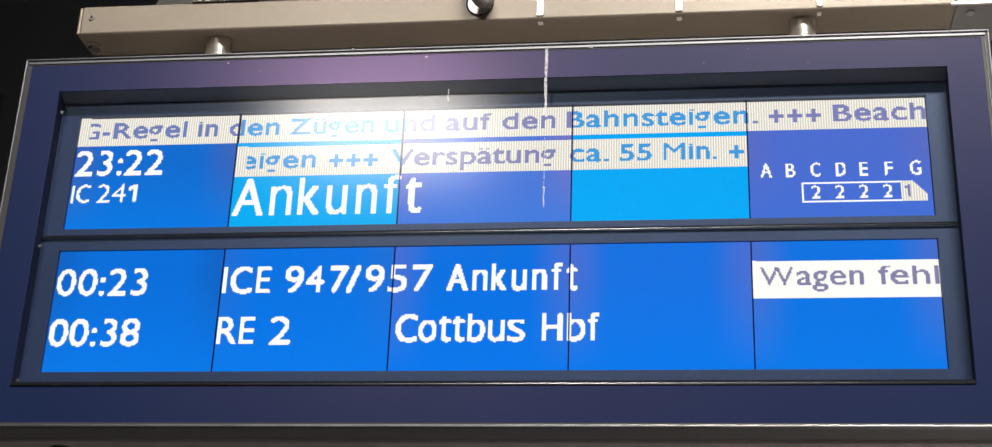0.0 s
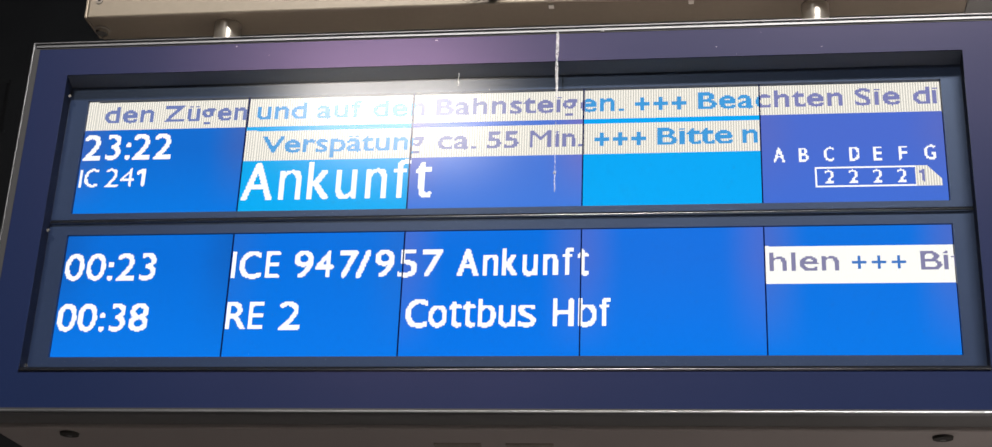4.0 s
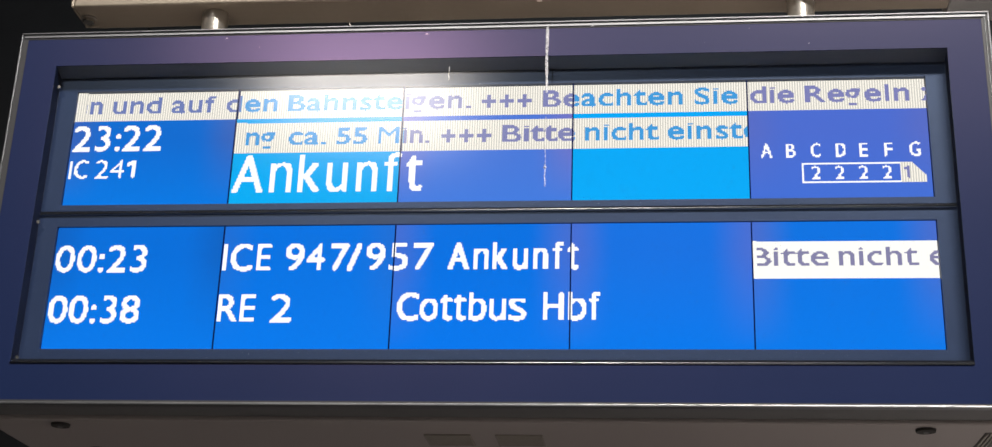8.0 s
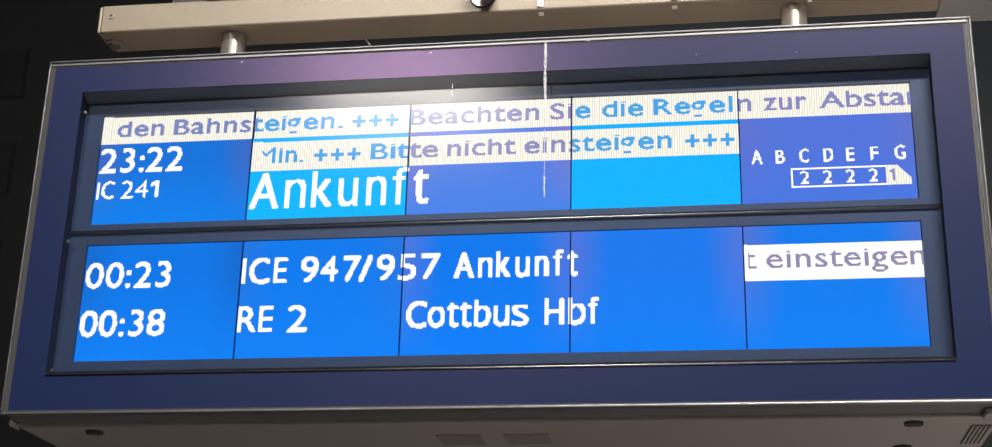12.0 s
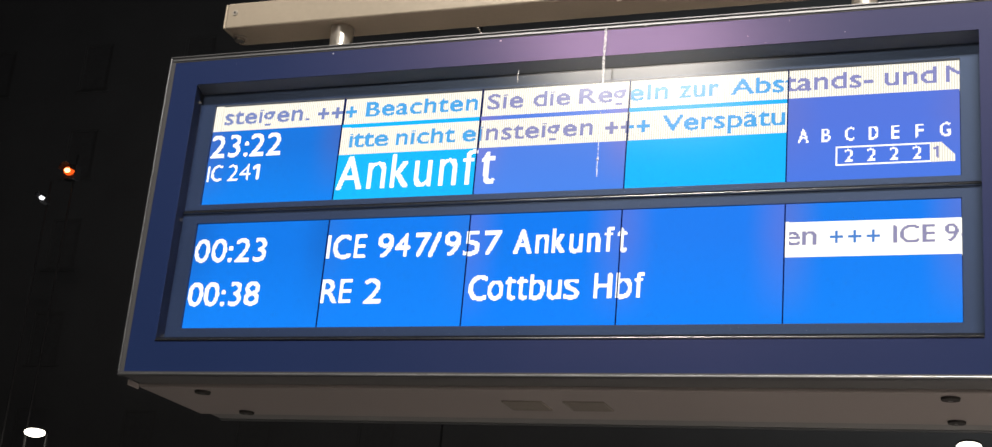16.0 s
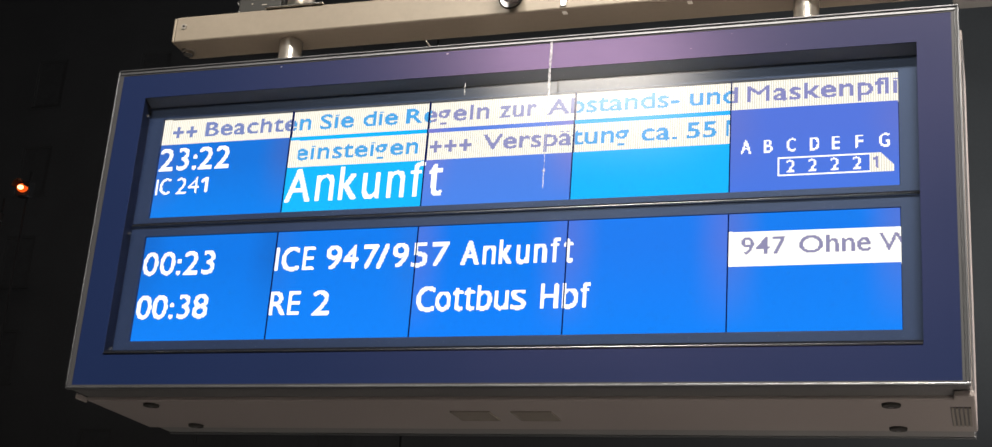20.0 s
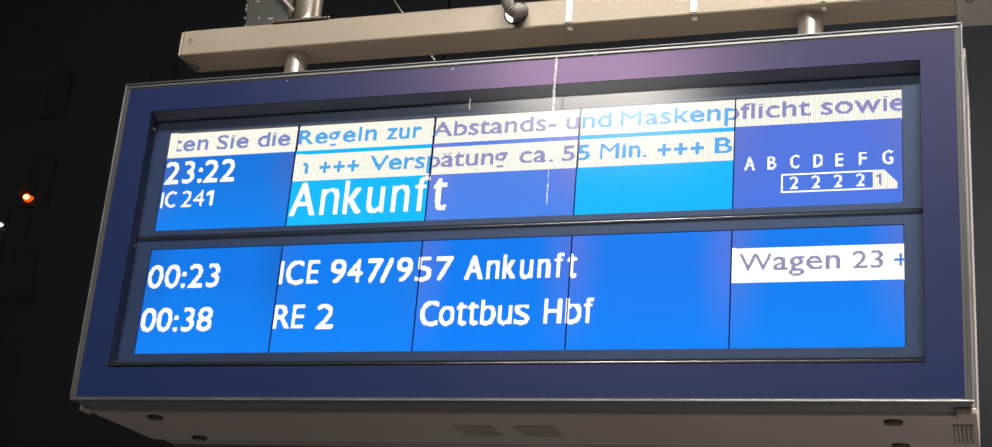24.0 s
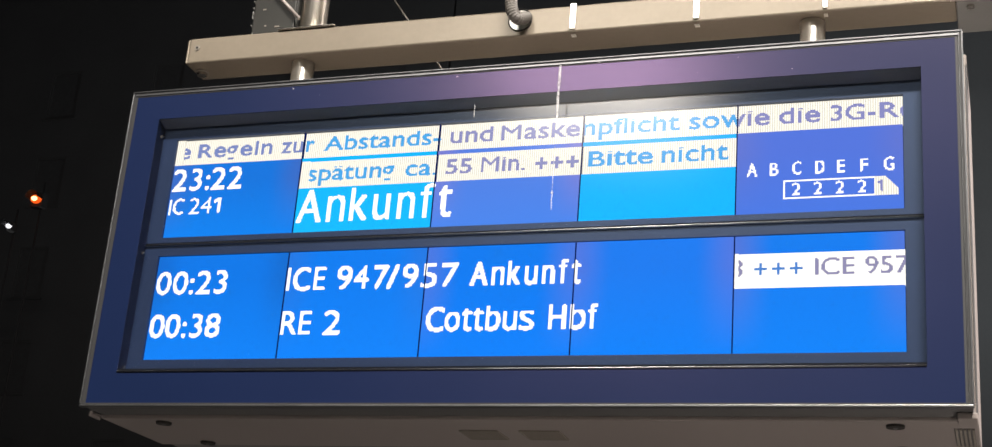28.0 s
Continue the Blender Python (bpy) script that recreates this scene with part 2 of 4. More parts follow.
UP_SKIN = [
    screen("blue_panel_deep", (0.003, 0.130, 0.555), (0.030, 0.110, 0.432), low=(0.000, 0.167, 0.677)),
    screen("blue_panel_cyan", (0.000, 0.358, 0.780), (0.000, 0.351, 0.752), low=(0.000, 0.370, 0.808)),
    screen("blue_panel_violet", (0.060, 0.161, 0.592), (0.150, 0.157, 0.489), low=(0.050, 0.177, 0.649)),
    screen("blue_panel_azure", (0.000, 0.345, 0.818), (0.000, 0.338, 0.790), low=(0.000, 0.359, 0.837)),
    screen("blue_panel_indigo", (0.064, 0.133, 0.555), (0.085, 0.133, 0.498), low=(0.050, 0.141, 0.592)),
]
LOW_SKIN = [
    screen("blue_panel_left", (0.000, 0.138, 0.620), (0.002, 0.110, 0.489), low=(0.000, 0.168, 0.724)),
    screen("blue_panel_plain", (0.000, 0.148, 0.667), (0.010, 0.139, 0.592), low=(0.000, 0.170, 0.743)),
    screen("blue_panel_seam", (0.000, 0.143, 0.667), (0.050, 0.139, 0.573), low=(0.000, 0.163, 0.743)),
    screen("blue_panel_seamed", (0.006, 0.146, 0.667), (0.058, 0.139, 0.573), low=(0.000, 0.167, 0.743)),
    screen("blue_panel_right", (0.002, 0.150, 0.667), (0.058, 0.136, 0.536), low=(0.000, 0.170, 0.733)),
]
# Joints glow faintly by themselves, standing in for backlight leaking between modules.
JOINT = screen("leak_glow_joint", (0.000, 0.006, 0.060), (0.000, 0.006, 0.060))

# ---------------------------------------------------------------- building helpers
BASE = {}


def thing(name, base, label, category, group="", kind=""):
    ob = new(name)
    ob.location = base
    ob.empty_display_size = 0.1
    BASE[ob] = Vector(base)
    return tagged(ob, label, category, group, kind)


def finish(name, bm, mat):
    me = bpy.data.meshes.new(name)
    bmesh.ops.recalc_face_normals(bm, faces=bm.faces)
    bm.to_mesh(me)
    bm.free()
    me.materials.append(mat)
    return me


def part(name, bm, mat, parent, label="", smooth=False):
    """Links a bmesh, drawn in the world's metres, as one mesh object under a thing or a part."""
    base = BASE[parent]
    bmesh.ops.translate(bm, verts=bm.verts, vec=-base)
    me = finish(name, bm, mat)
    if smooth:
        for f in me.polygons:
            f.use_smooth = len(f.vertices) < 5
    ob = new(name, me)
    ob.parent = parent
    BASE[ob] = base
    return tagged(ob, label)


def single(name, bm, mat, label, category, kind="", group=""):
    ob = new(name, finish(name, bm, mat))
    return tagged(ob, label, category, group, kind)


def box(x0, x1, y0, y1, z0, z1, bevel=0.0, bm=None, seg=2):
    bm = bm or bmesh.new()
    vs = [bm.verts.new((x, y, z)) for x in (x0, x1) for y in (y0, y1) for z in (z0, z1)]
    for idx in ((0, 1, 3, 2), (4, 6, 7, 5), (0, 4, 5, 1), (2, 3, 7, 6), (0, 2, 6, 4), (1, 5, 7, 3)):
        bm.faces.new([vs[i] for i in idx])
    if bevel:
        es = list({e for v in vs for e in v.link_edges})
        bmesh.ops.bevel(bm, geom=es, offset=bevel, segments=seg, affect="EDGES", profile=0.5)
    return bm


def rod(a, b, r0, r1=None, seg=24, bm=None, cap=True):
    bm = bm or bmesh.new()
    a, b = Vector(a), Vector(b)
    m = Matrix.Translation((a + b) / 2) @ (b - a).to_track_quat("Z", "Y").to_matrix().to_4x4()
    bmesh.ops.create_cone(bm, cap_ends=cap, segments=seg, radius1=r0, radius2=r0 if r1 is None else r1, depth=(b - a).length, matrix=m)
    return bm


def ring(outer, inner, y0, y1, bm=None):
    """A flat frame round an opening. outer, inner: x0, x1, z0, z1."""
    bm = bm or bmesh.new()

    def loop(r, y):
        return [bm.verts.new(c) for c in ((r[0], y, r[2]), (r[1], y, r[2]), (r[1], y, r[3]), (r[0], y, r[3]))]

    o0, i0, o1, i1 = loop(outer, y0), loop(inner, y0), loop(outer, y1), loop(inner, y1)
    for k in range(4):
        j = (k + 1) % 4
        bm.faces.new((o0[k], o0[j], i0[j], i0[k]))
        bm.faces.new((o1[k], i1[k], i1[j], o1[j]))
        bm.faces.new((o0[k], o1[k], o1[j], o0[j]))
        bm.faces.new((i0[k], i0[j], i1[j], i1[k]))
    return bm


def tube(points, radius, seg=12, ribs=0.0):
    """A bent pipe through points."""
    bm = bmesh.new()
    pts = [Vector(p) for p in points]
    rows = []
    for i, p in enumerate(pts):
        way = (pts[min(i + 1, len(pts) - 1)] - pts[max(i - 1, 0)]).normalized()
        q = way.to_track_quat("Z", "Y")
        r = radius * (1 + (ribs if i % 2 else -ribs))
        rows.append([bm.verts.new(p + q @ Vector((r * math.cos(a), r * math.sin(a), 0))) for a in (k * 2 * math.pi / seg for k in range(seg))])
    for r0, r1 in zip(rows, rows[1:]):
        for k in range(seg):
            bm.faces.new((r0[k], r0[(k + 1) % seg], r1[(k + 1) % seg], r1[k]))
    bm.faces.new(rows[0][::-1])
    bm.faces.new(rows[-1])
    return bm


# ---------------------------------------------------------------- dotted letters from the built-in font
ALPHABET = sorted(set("23:2IC 241Ankunft00:23ICE 947/957RE 2CottbusHbf00:38ABCDEFG12"
                      "Beachten Sie die Regeln zur Abstands- und Maskenpflicht sowie die 3G-Regel in den Zügen und auf den Bahnsteigen. +++"
                      "Verspätung ca. 55 Min. +++ Bitte nicht einsteigen Wagen fehlen Ohne 23"))


def font_shapes(offset=0.0):
    """For each character: its triangles in units of the capital height, and how far it moves the pen on."""
    made = {}

    def curve(text):
        c = bpy.data.curves.new("type", "FONT")
        c.body, c.resolution_u, c.offset = text, 4, offset
        return new("type", c)

    for ch in ALPHABET:
        made[ch] = (curve(ch), curve("I" + ch + "I"))
    two, cap, zed = curve("II"), curve("H"), curve("z")
    bpy.context.view_layer.update()
    deps = bpy.context.evaluated_depsgraph_get()
    high = cap.dimensions.y
    small = zed.dimensions.y / high
    shapes = {}
    for ch, (one, three) in made.items():
        me = one.evaluated_get(deps).to_mesh()
        me.calc_loop_triangles()
        co = np.array([v.co[:2] for v in me.vertices]).reshape(-1, 2) / high
        tri = np.array([t.vertices[:] for t in me.loop_triangles], int).reshape(-1, 3)
        if ch.islower():
            y = co[:, 1]
            top = max(1.06, y.max())
            goal = 0.97 * (top - small) / (y.max() - small) + 0.78 * (1 - (top - small) / (y.max() - small)) if ch == "t" else top
            co[:, 1] = np.where(y <= small, np.maximum(y, 0) * 0.78 / small + np.minimum(y, 0), 0.78 + (y - small) * (goal - 0.78) / (top - small))
        t3 = co[tri] if len(tri) else np.zeros((0, 3, 2))
        if ch == "1":
            a = co[:, 0].min()
            t3 = np.concatenate([t3, [[[a, 1], [a, 0.82], [a - 0.24, 0.70]], [[a, 1], [a - 0.24, 0.70], [a - 0.24, 0.84]]]])
        shapes[ch] = (t3, (three.dimensions.x - two.dimensions.x) / high)
    for pair in made.values():
        for o in pair:
            bpy.data.objects.remove(o)
    for o in (two, cap, zed):
        bpy.data.objects.remove(o)
    return shapes


SHAPES = font_shapes()
HALF = font_shapes(0.006)
BOLD = font_shapes(0.013)
THIN = font_shapes(-0.022)


def dots(ch, rows, stretch, bold=0.42, shapes=None):
    """The dots that a character lights, for a capital of so many rows: runs (row, first column, last column)."""
    tri, _ = (shapes or SHAPES)[ch]
    if not len(tri):
        return []
    return runs_of((tri - [tri[..., 0].min(), 0]) * np.array([rows * stretch, rows]), bold)


def stroked(ch, rows, wide, stems, bold=0.45):
    """The same for a character so many dots wide, all of whose strokes are about so many dots thick."""
    tri = THIN[ch][0]
    line = np.ptp(THIN["I"][0][..., 0])
    width = max(np.ptp(tri[..., 0]), line)
    if ch == "/":
        stems *= 1.35
    if ch == "I":
        wide = max(wide, stems)
    gx = max(0.0, (stems - line * wide / width) / 2)
    gx = max(0.0, (stems - line * (wide - 2 * gx) / width) / 2)
    gy = max(0.0, (stems - line * rows) / 2)
    t = (tri - [tri[..., 0].min(), 0]) * np.array([max(wide - 2 * gx, 0.3) / width, rows - 2 * gy]) + np.array([gx, gy])
    return runs_of(t, bold, gx, gy)


def runs_of(t, bold, gx=0.0, gy=0.0):
    """Triangles in dots, thickened by gx and gy, as runs of lit dots."""
    lo, hi = np.floor(t.min((0, 1)) - [gx, gy]).astype(int) - 1, np.ceil(t.max((0, 1)) + [gx, gy]).astype(int) + 1
    sub = 6
    xs = np.arange(lo[0] * sub, hi[0] * sub) / sub + 0.5 / sub
    ys = np.arange(lo[1] * sub, hi[1] * sub) / sub + 0.5 / sub
    px, py = np.meshgrid(xs, ys)
    hit = np.zeros(px.shape, bool)
    for a, b, c in t:
        d = (b[0] - a[0]) * (c[1] - a[1]) - (b[1] - a[1]) * (c[0] - a[0])
        if abs(d) < 1e-9:
            continue
        u = ((px - a[0]) * (c[1] - a[1]) - (py - a[1]) * (c[0] - a[0])) / d
        v = ((b[0] - a[0]) * (py - a[1]) - (b[1] - a[1]) * (px - a[0])) / d
        hit |= (u >= -1e-6) & (v >= -1e-6) & (u + v <= 1 + 1e-6)
    for axis, grow in ((1, gx), (0, gy)):
        wider = hit.copy()
        for k in range(1, round(grow * sub) + 1):
            wider |= np.roll(hit, k, axis) | np.roll(hit, -k, axis)
        hit = wider
    cover = hit.reshape(hi[1] - lo[1], sub, hi[0] - lo[0], sub).mean((1, 3)) > bold
    runs = []
    for r, line in enumerate(cover):
        c = 0
        while c < len(line):
            if line[c]:
                e = c
                while e + 1 < len(line) and line[e + 1]:
                    e += 1
                runs.append((r + lo[1], c + lo[0], e + lo[0]))
                c = e
            c += 1
    return runs


def put_runs(bm, runs, x, y, z, pitch):
    for r, a, b in runs:
        x0, x1, z0, z1 = x + a * pitch, x + (b + 1) * pitch, z + r * pitch, z + (r + 1) * pitch
        bm.faces.new([bm.verts.new(c) for c in ((x0, y, z0), (x1, y, z0), (x1, y, z1), (x0, y, z1))])


def span(text):
    return sum(SHAPES[c][1] for c in text)


def line_of_text(text, x0, x1, z, height, y=-0.0015, stems=1.5, bm=None):
    """One line of lit dots between x0 and x1, its foot at z, with strokes about so many dots thick."""
    rows = round(height / PITCH)
    first, last = SHAPES[text[0]][0][..., 0].min(), SHAPES[text[-1]][0][..., 0].max()
    size = (x1 - x0) / (span(text[:-1]) + last - first)
    bm, pen = bm or bmesh.new(), x0 - first * size
    for ch in text:
        if ch != " ":
            ink = SHAPES[ch][0][..., 0]
            put_runs(bm, stroked(ch, rows, np.ptp(ink) * size / PITCH, stems), round((pen + ink.min() * size) / PITCH) * PITCH, y, z - 0.7 * PITCH, PITCH)
        pen += SHAPES[ch][1] * size
    return bm


# ---------------------------------------------------------------- ground and distance
def ground():
    bm = bmesh.new()
    s = 400
    bm.faces.new([bm.verts.new(c) for c in ((-s, -s, 0), (s, -s, 0), (s, s, 0), (-s, s, 0))])
    single("ground", bm, ASPHALT, "dark asphalt ground of the station at night", "ground", "structure")
    # Unseen pale slab added to bounce light up under the board's right end.
    single("pavement", box(1.45, 9.0, -30, 40, -0.05, 0.03, 0.01), BOUNCE_SLAB, "unseen pale slab added to reflect light onto the board's underside", "pavement", "structure")


ground()


def lamp_post(name, head, label, mat_glow, size=0.42, foot=0.0):
    ob = thing(name, (head[0], head[1], foot), label, "street lamp", "station lamps")
    x, y, z = head
    part("mast", rod((x, y + 0.5, foot), (x, y + 0.5, z + 0.12), 0.055, 0.035, 16), MAST, ob, smooth=True)
    part("arm", rod((x, y + 0.5, z + 0.1), (x, y, z + 0.1), 0.035, 0.03, 12), MAST, ob, smooth=True)
    head_bm = bmesh.new()
    bmesh.ops.create_uvsphere(head_bm, u_segments=20, v_segments=10, radius=1, matrix=Matrix.Translation((x, y + 0.06, z + 0.07)) @ Matrix.Diagonal((size * 0.84, size * 0.7, 0.09, 1)))
    hd = part("lamp_head", head_bm, MAST, ob, smooth=True)
    lens = bmesh.new()
    bmesh.ops.create_uvsphere(lens, u_segments=20, v_segments=10, radius=1, matrix=Matrix.Translation((x, y - 0.04, z - 0.02)) @ Matrix.Diagonal((size * 0.86, size * 0.62, 0.12, 1)))
    part("lens", lens, mat_glow, hd, "glowing white lens", smooth=True)
    return ob


GLOW_WHITE = glowing("lamp_white", (1.0, 0.96, 0.86), 3.5)
GLOW_ORANGE = glowing("signal_orange", (1.0, 0.11, 0.012), 0.75)
GLOW_CORE = glowing("signal_filament", (1.0, 0.52, 0.20), 3.0)
GLOW_SMALL = glowing("signal_white", (0.9, 0.92, 1.0), 1.1)

lamp_post("street_lamp", MAST_HEAD, "tall grey lamp mast with a glowing head beside the platform", GLOW_WHITE, 0.5)
lamp_post("street_lamp", SIDE_HEAD, "unseen grey lamp with a glowing head that lights the board", GLOW_WHITE, 0.45)
# Post for the added underside lamp, out of view.
lamp_post("street_lamp", FILL_HEAD, "unseen grey lamp with a glowing head that lights the board", GLOW_WHITE, 0.45)
lamp_post("street_lamp", (-24.3, 30.0, 8.35), "distant lamp mast shining white in the dark", GLOW_WHITE, 0.36)
lamp_post("street_lamp", (-18.6, 30.0, 7.60), "distant lamp mast shining white in the dark", GLOW_WHITE, 0.34)
lamp_post("street_lamp", (-0.32, 30.0, 8.45), "distant lamp mast shining white in the dark", GLOW_WHITE, 0.31)
lamp_post("street_lamp", (-0.24, 30.0, 7.64), "distant lamp mast shining white in the dark", GLOW_WHITE, 0.31)


def signal_light(name, at, size, mat_glow, label, foot, core=None):
    """A small round light on a mast, with a visor above it."""
    x, y, z = at
    ob = thing(name, (x, y, foot), label, "signal light")
    part("mast", rod((x, y + 0.25, foot), (x, y + 0.25, z + 0.6), 0.04, 0.035, 14), MAST, ob, smooth=True)
    part("housing", box(x - size * 1.15, x + size * 1.15, y, y + 0.25, z - size * 1.3, z + size * 1.3, 0.02), MAST, ob)
    bm = bmesh.new()
    bmesh.ops.create_uvsphere(bm, u_segments=16, v_segments=10, radius=size, matrix=Matrix.Translation((x, y - 0.02, z)) @ Matrix.Diagonal((1.0, 1.0, 0.74, 1)))
    lens = part("lens", bm, mat_glow, ob, "glowing round lens", smooth=True)
    if core:
        bm = bmesh.new()
        bmesh.ops.create_uvsphere(bm, u_segments=14, v_segments=8, radius=size, matrix=Matrix.Translation((x + 0.02, y - 0.13, z - 0.02)) @ Matrix.Diagonal((0.58, 0.58, 0.40, 1)))
        part("filament", bm, core, lens, "bright yellow core", smooth=True)
    bm = bmesh.new()
    for k in range(9):
        a = math.pi * k / 8
        c = (x + size * 1.15 * math.cos(a), z + size * 1.15 * math.sin(a))
        bm.verts.new((c[0], y, c[1]))
        bm.verts.new((c[0], y - 0.3, c[1]))
    bm.verts.ensure_lookup_table()
    for k in range(8):
        bm.faces.new((bm.verts[2 * k], bm.verts[2 * k + 2], bm.verts[2 * k + 3], bm.verts[2 * k + 1]))
    bmesh.ops.solidify(bm, geom=bm.faces, thickness=0.015)
    part("visor", bm, MAST, ob)


signal_light("signal_light", (-24.8, 30.0, 15.9), 0.17, GLOW_ORANGE, "orange signal light glowing on a dark mast", 0, GLOW_CORE)
signal_light("signal_light", (-25.56, 30.0, 15.12), 0.09, GLOW_SMALL, "small white light glowing on a dark mast", 0)


def facade(name, x0, x1, y, high, label, cols, floors, step=4.2):
    """A dim house front: plaster wall, eaves, recessed windows with sills."""
    ob = thing(name, ((x0 + x1) / 2, y, 0), label, "building")
    holes = []
    for f in range(floors):
        for c in range(cols):
            cx = x0 + (c + 0.5) * (x1 - x0) / cols
            z = 2.2 + f * step
            holes.append((cx - 0.75, cx + 0.75, z, z + 2.3))
    xs = sorted({x0, x1, *[h[0] for h in holes], *[h[1] for h in holes]})
    zs = sorted({0.0, high, *[h[2] for h in holes], *[h[3] for h in holes]})
    bm = bmesh.new()
    for a, b in zip(xs, xs[1:]):
        for c, d in zip(zs, zs[1:]):
            if not any(h[0] <= a and b <= h[1] and h[2] <= c and d <= h[3] for h in holes):
                box(a, b, y, y + 0.4, c, d, bm=bm)
    bmesh.ops.remove_doubles(bm, verts=bm.verts, dist=0.001)
    part("wall", bm, PLASTER, ob)
    part("cornice", box(x0 - 0.3, x1 + 0.3, y - 0.45, y + 0.5, high, high + 0.5, 0.05), STONE, ob)
    bm = bmesh.new()
    vs = [bm.verts.new(c) for c in ((x0 - 0.3, y - 0.4, high + 0.5), (x1 + 0.3, y - 0.4, high + 0.5), (x1 + 0.3, y + 6, high + 4.5), (x0 - 0.3, y + 6, high + 4.5))]
    bm.faces.new(vs)
    bmesh.ops.solidify(bm, geom=bm.faces, thickness=0.2)
    part("roof", bm, STONE, ob)
    for a, b, c, d in holes:
        w = part("window", box(a, b, y + 0.08, y + 0.10, c, d), PANE_DIM, ob, "dark unlit window")
        part("sill", box(a - 0.12, b + 0.12, y - 0.05, y + 0.07, c - 0.10, c - 0.004, 0.01), STONE, w)
        part("frame", ring((a, b, c, d), (a + 0.09, b - 0.09, c + 0.09, d - 0.09), y + 0.03, y + 0.08), STONE, w)


facade("building", -78, -20, 48, 34, "dim plastered station building across the tracks", 11, 7)
facade("building", -19.9, 42, 48, 34, "plain dim windowless wall behind the platform lamps", 0, 0)


def roof_sign():
    """Tall letters on a rail along the far building's front; only their last two are in view."""
    sign = thing("roof_sign", (-46.8, 47.9, 22.6), "dim tall pale letters on the dark building front", "sign")
    part("rail", box(-48.9, -44.7, 47.93, 47.998, 22.60, 22.70), MAST, sign)
    z0, z1, y0, y1, w = 22.701, 24.6, 47.85, 47.998, 0.36
    bm = box(-48.75, -48.75 + w, y0, y1, z0, z1)
    for z, end in ((z0, -47.25), ((z0 + z1) / 2 - w / 2, -47.4), (z1 - w, -47.25)):
        box(-48.75 + w, end, y0, y1, z, z + w, bm=bm)
    part("letter", bm, SIGN_DIM, sign, "dim white letter E")
    bm = box(-46.75, -46.75 + w, y0, y1, z0, z1)
    box(-45.2 - w, -45.2, y0, y1, z0, z1, bm=bm)
    vs = [[bm.verts.new((x, y, z)) for x, z in ((-46.75 + w, z1), (-46.75 + w, z1 - 0.55), (-45.2 - w, z0), (-45.2 - w, z0 + 0.55))] for y in (y0, y1)]
    bm.faces.new(vs[0])
    bm.faces.new(vs[1][::-1])
    for k in range(4):
        bm.faces.new((vs[0][k], vs[1][k], vs[1][(k + 1) % 4], vs[0][(k + 1) % 4]))
    part("letter", bm, SIGN_DIM, sign, "dim white letter N")


SIGN_DIM = surface("pale_sign_letter", (0.30, 0.30, 0.30), 0.7, vary=0.15)
roof_sign()

# ---------------------------------------------------------------- the departure board
YC = 0.235                              # middle of the two-sided case
CX, CZ0, CZ1 = 1.145, 2.559, 3.487      # half width, foot and top of the case
FY = -0.045                             # front face
OX, OZ0, OZ1 = 1.047, 2.657, 3.397      # opening of the front
UP0, UP1, LO0, LO1 = 3.051, 3.345, 2.700, 2.994

board = thing("departure_board", (0, YC, CZ0), "two-sided blue train departure display hanging from a steel beam", "departure board")


